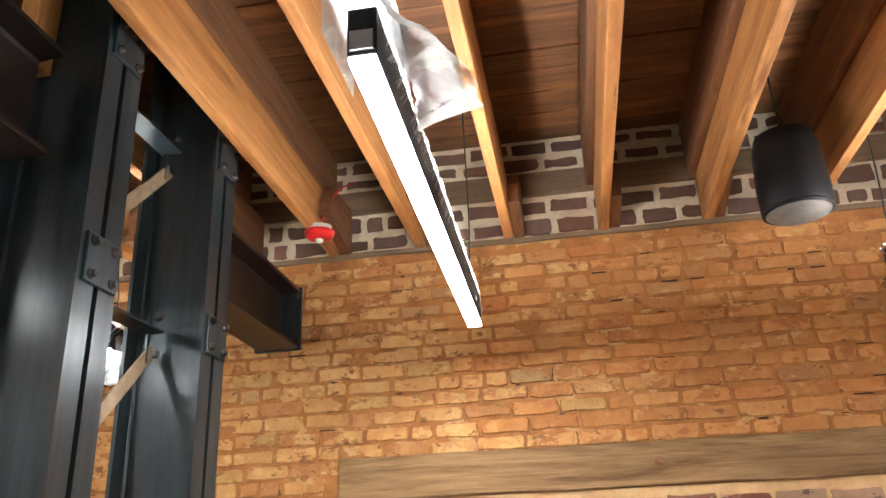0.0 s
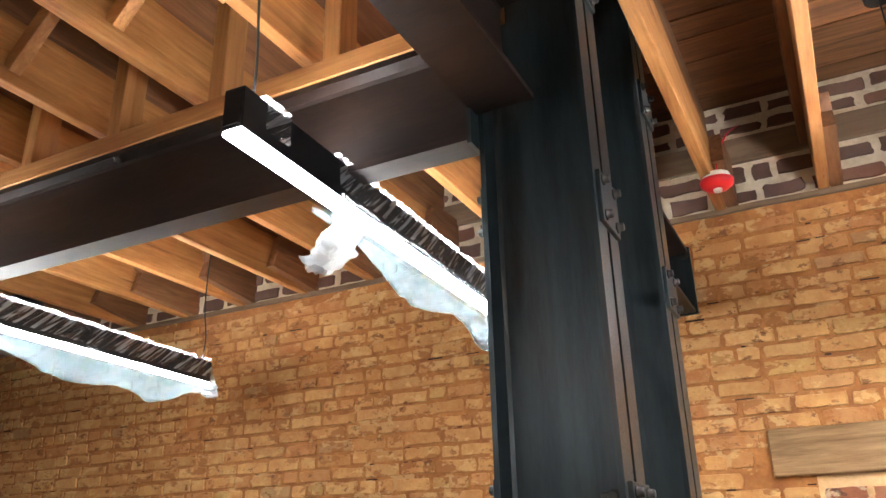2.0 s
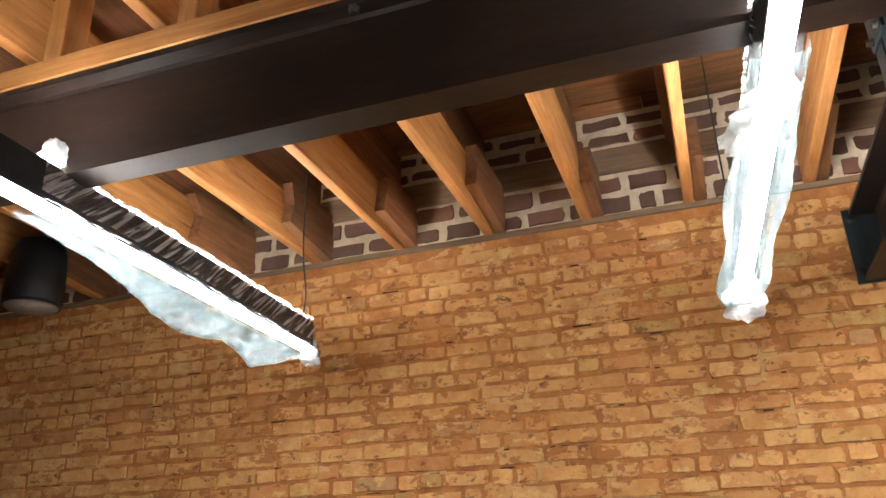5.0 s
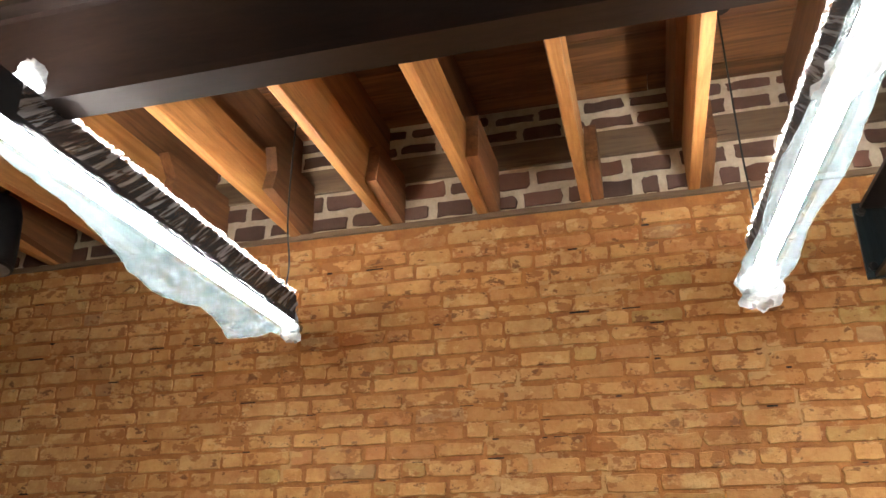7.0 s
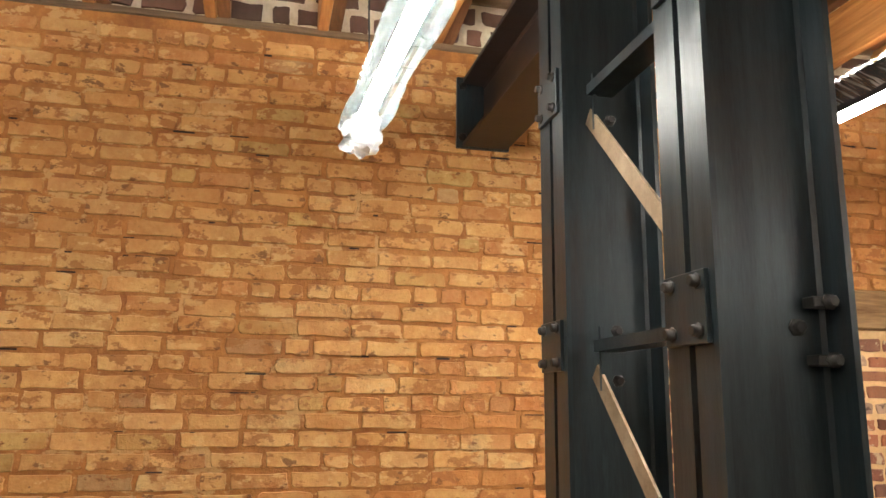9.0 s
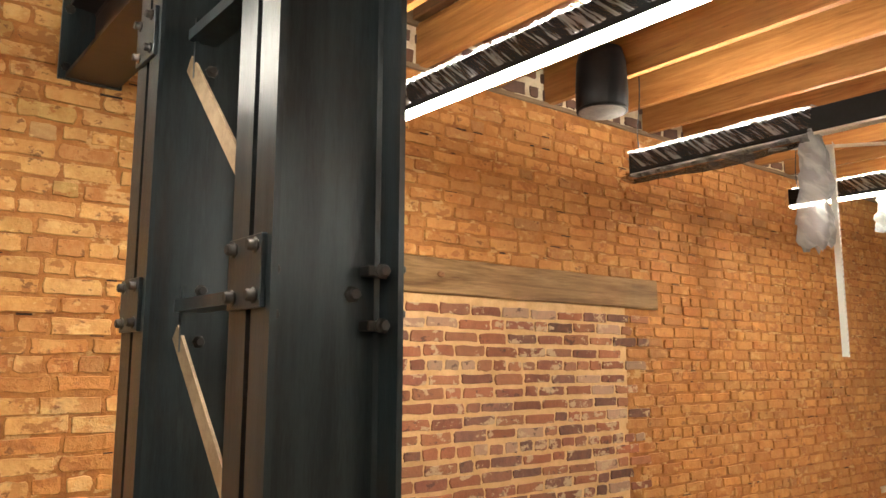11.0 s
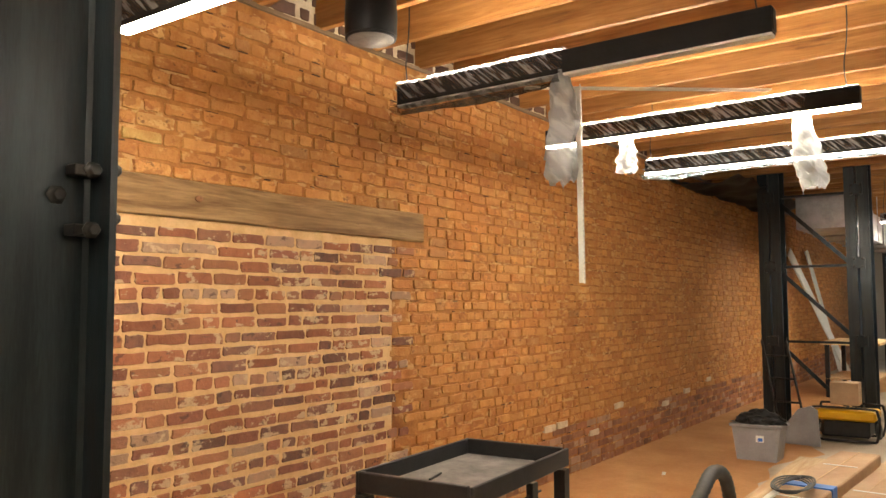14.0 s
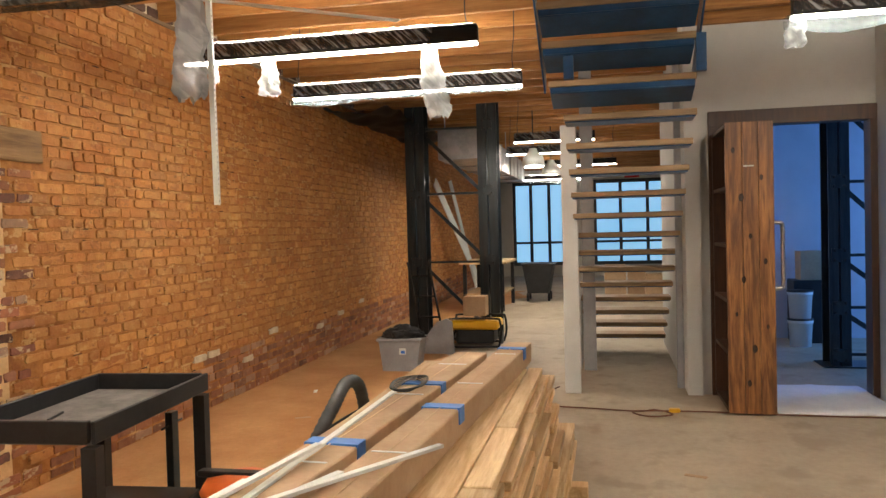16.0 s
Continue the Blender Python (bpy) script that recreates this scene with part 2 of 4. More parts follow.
M_CHROME = material("brushed_steel", (.55, .53, .5), (.65, .63, .6), .28, 1, 10, 80, .03)
M_CART = material("black_tub_plastic", (.006, .006, .0065), (.016, .016, .017), .5, 0, 8, 60, .15)
M_DUST = material("dusty_grey_tray", (.13, .12, .11), (.24, .22, .2), .9, 0, 6, 40, .2)
M_CARD = material("brown_cardboard", (.42, .27, .155), (.53, .365, .22), .85, 0, 3, 40, .1)
M_TAPE = material("blue_tape", (.03, .16, .6), (.05, .22, .7), .6, 0, 8, 60, .05)
M_LUMBER = material("pale_framing_lumber", (.56, .34, .15), (.82, .62, .36), .7, 0, 1.7, 9, .3, (1.0, 12, 12), obj=.34, dist=.003, warp=1.2, ramp_at=(.3, .68), broad=((.52, .29, .12), .9, .5), flake=(((.3, .15, .06), 2.2, .64, .7, .6),))
M_WHITE = material("white_trim_strip", (.72, .74, .7), (.8, .82, .78), .5, 0, 5, 50, .05)
M_BIN = material("grey_tote_plastic", (.26, .26, .27), (.33, .33, .34), .5, 0, 5, 60, .08)
M_YELLOW = material("yellow_machine_paint", (.7, .36, .01), (.8, .44, .02), .4, 0, 6, 60, .05)
M_RED = material("red_plastic", (.6, .01, .015), (.7, .02, .02), .4, 0, 10, 60, .03)
M_ORANGE = material("orange_plastic", (.75, .13, .02), (.8, .17, .03), .45, 0, 10, 60, .05)
M_GREY = material("galvanised_duct", (.35, .36, .37), (.5, .51, .52), .4, .8, 6, 40, .1)
M_BLUEWALL = material("pale_painted_wall", (.5, .52, .56), (.56, .58, .62), .8, 0, 2, 60, .05)
M_WINFRAME = material("dark_window_frame", (.02, .022, .025), (.035, .037, .04), .5, 0, 10, 60, .05)
M_SHEET = material("white_drop_sheet", (.75, .76, .78), (.84, .85, .86), .9, 0, 5, 40, .4, dist=.01)
M_HOSE = material("grey_rubber_hose", (.04, .045, .045), (.07, .075, .075), .6, 0, 10, 60, .1)
M_DAY = glow("daylight_backdrop", (.09, .42, .78), .95)

# ---- building helpers ----


def mesh_of(bm, name):
    me = bpy.data.meshes.new(name)
    bm.to_mesh(me)
    bm.free()
    return me


def part(name, bm, mat, parent=None, label=""):
    ob = new(name, mesh_of(bm, name))
    ob.data.materials.append(mat)
    if parent:
        ob.parent = parent
    return tagged(ob, label)


def thing(name, label, category, at=(0, 0, 0), group="", kind=""):
    ob = new(name)
    ob.empty_display_size = .1
    ob.location = at
    return tagged(ob, label, category, group, kind)


def single(name, bm, mat, label, category, group="", kind=""):
    return tagged(part(name, bm, mat), label, category, group, kind)


def structure(name, bm, mat, label=""):
    return tagged(part(name, bm, mat, None, label), kind="structure")


def box(bm, x0, y0, z0, x1, y1, z1, bevel=0.0, m=None):
    """A block between two corners, with softened edges."""
    vs = [bm.verts.new((x, y, z)) for x in (x0, x1) for y in (y0, y1) for z in (z0, z1)]
    fs = [bm.faces.new([vs[i] for i in f]) for f in ((0, 1, 3, 2), (4, 6, 7, 5), (0, 4, 5, 1), (2, 3, 7, 6), (0, 2, 6, 4), (1, 5, 7, 3))]
    if bevel:
        es = list({e for f in fs for e in f.edges})
        r = bmesh.ops.bevel(bm, geom=es, offset=bevel, segments=1, affect='EDGES', profile=.5)
        vs = list({v for f in r["faces"] for v in f.verts} | {v for v in vs if v.is_valid})
    if m is not None:
        bmesh.ops.transform(bm, matrix=m, verts=vs)
    return bm


def boxes(*rows, bevel=0.0):
    bm = bmesh.new()
    for r in rows:
        box(bm, *r, bevel=bevel)
    return bm


def prism(pts, axis, a, b):
    """A profile pushed along an axis: x profiles are (y, z), y profiles (x, z), z profiles (x, y)."""
    bm = bmesh.new()
    put = {"x": lambda p, k: (k, p[0], p[1]), "y": lambda p, k: (p[0], k, p[1]), "z": lambda p, k: (p[0], p[1], k)}[axis]
    r0, r1 = [bm.verts.new(put(p, a)) for p in pts], [bm.verts.new(put(p, b)) for p in pts]
    n = len(pts)
    bm.faces.new(r0), bm.faces.new(list(reversed(r1)))
    for i in range(n):
        bm.faces.new((r0[i], r1[i], r1[(i + 1) % n], r0[(i + 1) % n]))
    bmesh.ops.recalc_face_normals(bm, faces=bm.faces[:])
    return bm


def bar(p, q, w, h, up=(0, 0, 1), bevel=0.0):
    """A straight bar between two points, w across and h along up."""
    p, q = Vector(p), Vector(q)
    d = (q - p).normalized()
    s = d.cross(Vector(up)).normalized()
    u = s.cross(d)
    m = Matrix((d, s, u)).transposed().to_4x4()
    m.translation = p
    bm = bmesh.new()
    return box(bm, 0, -w / 2, -h / 2, (q - p).length, w / 2, h / 2, bevel, m)


def tube(points, r, sides=8, close=False):
    """A round tube through points."""
    bm = bmesh.new()
    pts = [Vector(p) for p in points]
    rings = []
    for i, p in enumerate(pts):
        d = (pts[min(i + 1, len(pts) - 1)] - pts[max(i - 1, 0)]).normalized()
        s = d.cross(Vector((0, 0, 1)) if abs(d.z) < .9 else Vector((1, 0, 0))).normalized()
        u = d.cross(s)
        rr = r[i] if isinstance(r, (list, tuple)) else r
        rings.append([bm.verts.new(p + (s * math.cos(a) + u * math.sin(a)) * rr) for a in [2 * math.pi * k / sides for k in range(sides)]])
    for a, b in zip(rings, rings[1:]):
        for k in range(sides):
            f = bm.faces.new((a[k], a[(k + 1) % sides], b[(k + 1) % sides], b[k]))
            f.smooth = True
    bm.faces.new(list(reversed(rings[0]))), bm.faces.new(rings[-1])
    return bm


def smooth_path(points, n=8):
    """A rounded line through points."""
    pts = [Vector(p) for p in points]
    out = []
    for i in range(len(pts) - 1):
        a, b, c, d = pts[max(i - 1, 0)], pts[i], pts[i + 1], pts[min(i + 2, len(pts) - 1)]
        for k in range(n):
            t = k / n
            out.append(.5 * ((2 * b) + (c - a) * t + (2 * a - 5 * b + 4 * c - d) * t * t + (3 * b - a - 3 * c + d) * t ** 3))
    return out + [pts[-1]]


def lathe(profile, sides=24, at=(0, 0, 0)):
    """A turned body from (radius, height) pairs."""
    bm = bmesh.new()
    rings = [[bm.verts.new((at[0] + r * math.cos(2 * math.pi * k / sides), at[1] + r * math.sin(2 * math.pi * k / sides), at[2] + z)) for k in range(sides)] for r, z in profile]
    for a, b in zip(rings, rings[1:]):
        for k in range(sides):
            f = bm.faces.new((a[k], a[(k + 1) % sides], b[(k + 1) % sides], b[k]))
            f.smooth = True
    bm.faces.new(list(reversed(rings[0]))), bm.faces.new(rings[-1])
    return bm


# ---- the shell ----
WY = 4.25
LEDGE, DECK = 2.985, 3.52
X0, X1, Y0 = -5.0, 24.2, -5.0

structure("floor", boxes((X0, Y0, -.2, X1 + 6, WY + .4, 0)), M_FLOOR, "dusty bare concrete floor")
structure("wall_brick", boxes((X0, WY + .012, -.1, X1, WY + .4, LEDGE)), M_MORTAR, "long old brick wall with red-brown mortar")
structure("wall_brick_upper", boxes((X0, WY + .03, LEDGE, X1, WY + .4, 4.2)), M_WHITEMORTAR, "dark brick band with pale mortar between the joists")
# unseen wall that closes the room, kept pale so it bounces light
structure("wall_south", boxes((X0, Y0 - .2, -.1, X1, Y0, 4.2)), M_DRYWALL)
structure("wall_west", boxes((X0 - .2, Y0, -.1, X0, WY + .4, 4.2)), M_DARKWALL)

# ceiling deck of boards laid along the wall
bm = bmesh.new()
y = Y0
while y < WY + .1:
    w = random.uniform(.13, .19)
    x = X0 - random.uniform(0, 2)
    while x < X1:
        ln = random.uniform(2.2, 4.2)
        box(bm, x, y + .003, DECK + random.uniform(-.004, .004), x + ln - .004, y + w - .003, DECK + .05)
        x += ln
    y += w
box(bm, X0, Y0, DECK + .06, X1, WY + .3, DECK + .1)
structure("ceiling", bm, M_DECK, "dark brown plank deck over the joists")

# ---- joists ----
JX = [-4.85 + .45 * i for i in range(6)] + [-2.05, -1.6, -1.17, -.73, -.28, .17, .61, 1.06, 1.5, 1.98, 2.44, 2.86, 3.29, 3.73, 4.2, 4.65, 5.1, 5.56, 6.0] + [6.45 + .45 * i for i in range(39)]
rj = random.Random(4)
for x in JX:
    z0, z1 = LEDGE + .01 + rj.uniform(-.006, .006), LEDGE + .24
    ob = single("ceiling_joist", boxes((x - .022, Y0, z0, x + .022, WY + .06, z1), bevel=.003), M_JOIST,
                "sawn orange pine joist resting in the brick wall", "joist", "lower ceiling joists", "structure")
    ln = rj.uniform(.28, .5)
    if x < 4.5:
        single("joist_end", prism([(WY - ln, z0 + rj.uniform(.03, .08)), (WY + .06, z0 + .005), (WY + .06, z1 + .02), (WY - ln + rj.uniform(-.05, .1), z1 + rj.uniform(-.02, .02)), (WY - ln + .03, z0 + .15)], "x", x + .026, x + .075),
               M_OLDWOOD, "sawn-off end of an old dark joist", "joist end", "old joist ends", "structure")
    ux = x - .03
    single("floor_joist", boxes((ux - .025, Y0, LEDGE + .25, ux + .025, WY + .06, DECK - .006), bevel=.003), M_OLDWOOD,
           "old brown joist under the plank deck", "joist", "upper joists", "structure")

# ---- steel frame ----
CX0, CX1 = 2.075, 2.352
XB = 2.165


def channel(y_web, toward, z0, z1, x0=CX0, x1=CX1, flange=.075, tw=.009, tf=.013):
    """An upright channel with its web in the xz plane, flanges pointing along toward."""
    s = toward
    pts = [(x0, y_web), (x1, y_web), (x1, y_web + s * flange), (x1 - tf, y_web + s * flange), (x1 - tf * 1.2, y_web + s * (tw + .006)), (x1 - tf * 1.9, y_web + s * tw),
           (x0 + tf * 1.9, y_web + s * tw), (x0 + tf * 1.2, y_web + s * (tw + .006)), (x0 + tf, y_web + s * flange), (x0, y_web + s * flange)]
    return prism(pts, "z", z0, z1)


def bolt(parent, p, axis, r=.014):
    """A hex head on a washer."""
    bm = lathe([(r * 1.35, 0), (r * 1.35, .004), (r, .004), (r, .014), (r * .8, .017)], 6)
    turn = {"x": Matrix.Rotation(radians(90), 4, 'Y'), "-x": Matrix.Rotation(radians(-90), 4, 'Y'), "y": Matrix.Rotation(radians(-90), 4, 'X'), "-y": Matrix.Rotation(radians(90), 4, 'X'), "z": Matrix.Identity(4), "-z": Matrix.Rotation(radians(180), 4, 'X')}[axis]
    bmesh.ops.transform(bm, matrix=Matrix.Translation(p) @ turn, verts=bm.verts[:])
    return part("bolt", bm, M_BOLT, parent)


def laced_column(x=0.0, legs=(2.532, 3.202), flange=.075, top=3.45, levels=(.27, .955, 1.638, 2.328, 2.99), bars=None, splice=-.02, group="laced columns"):
    c = thing("steel_column", "black steel laced column of paired channels with bolted plates", "steel column", (x, 0, 0), group)
    ya, yb = legs[0] + .01 + flange, legs[1] - .01 - flange
    for yc in legs:
        for s in (-1, 1):
            part("channel", channel(yc + s * .01, s, 0.012, top, flange=flange), M_STEEL, c)
    part("base_plate", boxes((CX0 - .06, legs[0] - .16, 0, CX1 + .06, legs[1] + .16, .012)), M_STEEL, c)
    for k, z in enumerate(levels):
        for side, xs in ((-1, CX0), (1, CX1)):
            for j, yc in enumerate(legs):
                zp = z - .022 * j + (splice if side > 0 else 0)
                x0, x1 = (xs - .011, xs) if side < 0 else (xs, xs + .011)
                plate = part("splice_plate", boxes((x0, yc - .068, zp - .03, x1, yc + .072, zp + .1), bevel=.0015), M_STEEL, c)
                for dy in (-.045, .045):
                    for dz in (-.008, .08):
                        bolt(plate, (x0 if side < 0 else x1, yc + dy, zp + dz), "-x" if side < 0 else "x", .011)
        pts = [(XB - .02, z - .003), (XB + .055, z - .003), (XB + .055, z + .004), (XB - .013, z + .004), (XB - .013, z + .026), (XB - .02, z + .026)]
        strut = part("strut", prism(pts, "y", ya + .002, yb - .002), M_STEEL, c)
        bolt(strut, (XB + .02, ya + .042, z + .004), "z", .01)
        bolt(strut, (XB + .02, yb - .042, z + .004), "z", .01)
        clip = part("clip_angle", boxes((XB - .005, yb - .012, z - .1, XB + .005, yb - .002, z + .06)), M_STEEL, c)
        bolt(clip, (XB + .04, yb - .012, z + .05), "-y", .012)
        bolt(clip, (XB + .04, yb - .012, z - .075), "-y", .012)
    for a, b in zip(levels, levels[1:]):
        rise = min(yb - ya + .03, b - a - .09)
        part("diagonal_bar", bar((XB, yb + .03, b - .05), (XB, ya, b - .05 - rise), .046, .008, (1, 0, 0)), bars or M_TANSTEEL, c, "tan flat bar" if not bars else "")
    return c


col1 = laced_column()
for z in (1.585, 1.69):
    clip = part("clip_bracket", boxes((CX1 - .06, 2.478, z - .01, CX1 - .014, 2.5125, z + .01), bevel=.002), M_BOLT, col1)
    bolt(clip, (CX1 - .03, 2.478, z), "-y", .012)
bolt(col1, (CX1 - .075, 2.513, 1.645), "-y", .013)
for z in (1.6, 1.68):
    bolt(col1, (CX0 + .035, 2.513, z), "-y", .01)
col2 = laced_column(9.4, (2.55, 3.5), .115, 3.4, (.06, .97, 1.86, 2.7), M_STEEL)


def i_beam(axis, a, b, centre, z0, z1, width, tf=.016, tw=.01):
    w = width / 2
    pts = [(centre - w, z0), (centre + w, z0), (centre + w, z0 + tf), (centre + tw, z0 + tf + .008), (centre + tw / 2, z0 + tf + .02), (centre + tw / 2, z1 - tf - .02), (centre + tw, z1 - tf - .008),
           (centre + w, z1 - tf), (centre + w, z1), (centre - w, z1), (centre - w, z1 - tf), (centre - tw, z1 - tf - .008), (centre - tw / 2, z1 - tf - .02), (centre - tw / 2, z0 + tf + .02),
           (centre - tw, z0 + tf + .008), (centre - w, z0 + tf)]
    return prism(pts, axis, a, b)


BZ0, BZ1 = 2.53, 2.862
beam = thing("steel_beam", "long dark steel beam carrying a timber nailer", "steel beam", (0, 0, 0), "steel beams")
part("girder", i_beam("x", X0, CX0 - .012, 2.447, BZ0 + .006, BZ1 - .01, .085, .02), M_STEELWARM, beam)
part("end_plate", boxes((CX0 - .012, 2.4, BZ0 - .005, CX0 - .001, 2.63, BZ1 + .004)), M_STEEL, beam)
part("nailer", boxes((X0, 2.4, BZ1 - .0095, CX0 - .03, 2.56, BZ1 + .06), bevel=.004), M_JOISTX, beam, "orange timber nailer plank")
for x in (-3.2, -1.2, .79):
    bolt(beam, (x, 2.42, BZ1 - .03), "-z", .012)
    bolt(beam, (x + .7, 2.475, BZ1 - .03), "-z", .012)
beam2 = thing("steel_beam", "dark steel beam running from the column across the room", "steel beam", (0, 0, 0), "steel beams")
part("girder", i_beam("y", Y0, 2.44, 2.148, 2.622, 2.945, .16), M_STEELWARM, beam2)
beam3 = thing("steel_beam", "short steel beam bolted to the brick wall by an end plate", "steel beam", (0, 0, 0), "steel beams")
part("girder", i_beam("y", 3.29, WY - .03, 2.18, BZ0 + .01, BZ1 - .03, .19), M_STEELWARM, beam3)
part("end_plate", boxes((2.06, WY - .03, BZ0 + .005, 2.285, WY - .012, BZ1 - .02), bevel=.002), M_STEEL, beam3)
for x in (2.085, 2.26):
    for z in (BZ0 + .05, BZ1 - .06):
        bolt(beam3, (x, WY - .03, z), "-y", .014)

# short posts from the nailer to the upper joists, and crossed bridging between joists
for x in JX:
    if -2.6 < x < 2.0:
        ux = x + .17
        single("prop_post", boxes((ux - .07, 2.42, BZ1 + .061, ux - .01, 2.51, DECK - .012), bevel=.003), M_JOISTZ, "short orange pine post on the steel beam", "post", "props on the beam", "structure")
for xa, xb in zip(JX, JX[1:]):
    for yb in (2.1,):
        if -3.2 < xa < 2.2:
            for a, b, dy in ((LEDGE + .05, DECK - .05, 0), (DECK - .05, LEDGE + .05, .045)):
                single("bridging_strut", bar((xa + .03, yb + dy, a), (xb - .03, yb + dy, b), .04, .06, (0, 0, 1), .002), M_JOISTX, "pine bridging strut crossed between joists", "strut", "bridging", "structure")

# ---- wall openings and timber ----
bm = boxes((2.47, WY - .018, 1.848, 5.575, WY + .1, 2.028), bevel=.006)
bmesh.ops.subdivide_edges(bm, edges=[e for e in bm.edges if abs(e.verts[0].co.x - e.verts[1].co.x) > 1], cuts=40)
for v in bm.verts:
    v.co += Vector((0, .004, .006)) * noise.noise(v.co * 3.1) + Vector((.004, 0, 0)) * noise.noise(v.co * 31)
lintel = single("timber_lintel", bm, M_LINTEL, "weathered brown timber lintel with a knot in the brick wall", "lintel", "", "structure")
part("knot", lathe([(.02, 0), (.018, .004), (.008, .003)], 12, (0, 0, 0)), M_OLDWOOD, lintel).matrix_local = Matrix.Translation((3.84, WY - .018, 1.945)) @ Matrix.Rotation(radians(90), 4, 'X') @ Matrix.Diagonal((1.2, .8, 1, 1))
structure("wall_plate", boxes((X0, WY + .012, 3.21, X1, WY + .2, 3.335), bevel=.004), M_PLATEWOOD, "rough weathered timber plate built into the wall")
bm = boxes((X0, WY - .006, LEDGE - .012, X1, WY + .1, LEDGE + .012))
bmesh.ops.subdivide_edges(bm, edges=[e for e in bm.edges if abs(e.verts[0].co.x - e.verts[1].co.x) > 1], cuts=160)
for v in bm.verts:
    v.co += Vector((0, .008 * noise.noise(v.co * 5), .007 * noise.noise(v.co * 4 + Vector((3, 1, 2)))))
structure("trim_ledge", bm, M_PLATEWOOD, "thin uneven mortar and wood ledge above the washed brick")
structure("wall_infill", boxes((2.62, WY + .002, 0, 5.27, WY + .02, 1.846)), M_TANMORTAR, "tan mortar of a bricked-up doorway")


# ---- pendant lights with torn plastic wrap ----
def wrap_mesh(ya, yb, sag, side=0.0, w=.036, top=.128, seed=0, under=True):
    """A loose film sleeve along y with wrinkles; sag and side give how far the under edge hangs down and out."""
    bm = bmesh.new()
    n, rings = max(8, int((yb - ya) / .018)), []
    for i in range(n + 1):
        t = i / n
        y = ya + (yb - ya) * t
        s = sag(t)
        sec = [(-w, .0), (-w, .03), (-w, .06), (-w, .09), (-w * .9, top), (-w * .3, top + .004), (w * .3, top + .004), (w * .9, top), (w, .09), (w, .06), (w, .03), (w, 0),
               (w * (.95 + 4 * s), -.012 - s * .4), (w * .6 + side * s * .6, -.014 - s), (-w * .6 + side * s * 1.2, -.014 - s), (-w * (1 + 5 * s) + side * s * .6, -.012 - s * .45)]
        ring = []
        for k, (x, z) in enumerate(sec):
            q = Vector((k * .55 + seed, y * 16 + k * .8, seed * 3.3))
            d = noise.noise(q) * .006 + noise.noise(q * 2.3) * .002
            hang = 1.0 + 2.6 * (s if k > 11 else 0) / .1 * .35
            ring.append(bm.verts.new((x * (1 + d * 9) + (d if k > 11 else 0), y + noise.noise(q + Vector((9, 0, 0))) * .01, z + d * hang)))
        rings.append(ring)
    m = len(rings[0])
    for a, b in zip(rings, rings[1:]):
        for k in (range(m) if under else range(1, 10)):
            bm.faces.new((a[k], a[(k + 1) % m], b[(k + 1) % m], b[k])).smooth = True
    bmesh.ops.delete(bm, geom=[v for v in bm.verts if not v.link_faces], context='VERTS')
    return bm


def rag_mesh(start, length, width, lean=(0, 0), seed=0, twist=1.0):
    """A bunched, hanging tail of film: a crumpled tube closing to a ragged end."""
    bm = bmesh.new()
    rows, sides, rings = 26, 18, []
    for i in range(rows + 1):
        t = i / rows
        r = width * (.32 + .5 * math.sin(math.pi * min(1, t * .62 + .12)) + .25 * t * t) * (1 if t < .93 else 1 - (t - .93) * 5)
        cx, cy, cz = start[0] + lean[0] * t * t, start[1] + lean[1] * t, start[2] - length * t
        ring = []
        for k in range(sides):
            a = 2 * math.pi * k / sides + twist * t
            q = Vector((math.cos(a) * 1.3 + seed, math.sin(a) * 1.3, t * 3.5 + seed))
            rr = r * (.85 + .5 * noise.noise(q * 1.5) + .12 * math.sin(a * 5 + t * 3 + seed) + .1 * noise.noise(q * 5))
            ring.append(bm.verts.new((cx + rr * .75 * math.cos(a), cy + rr * math.sin(a), cz + length * .09 * noise.noise(q * 2.3) * (.2 + t))))
        rings.append(ring)
    for a, b in zip(rings, rings[1:]):
        for k in range(sides):
            bm.faces.new((a[k], a[(k + 1) % sides], b[(k + 1) % sides], b[k])).smooth = True
    return bm


def lump(a, w, at):
    return a * math.exp(-((at[0] - at[1]) / w) ** 2)


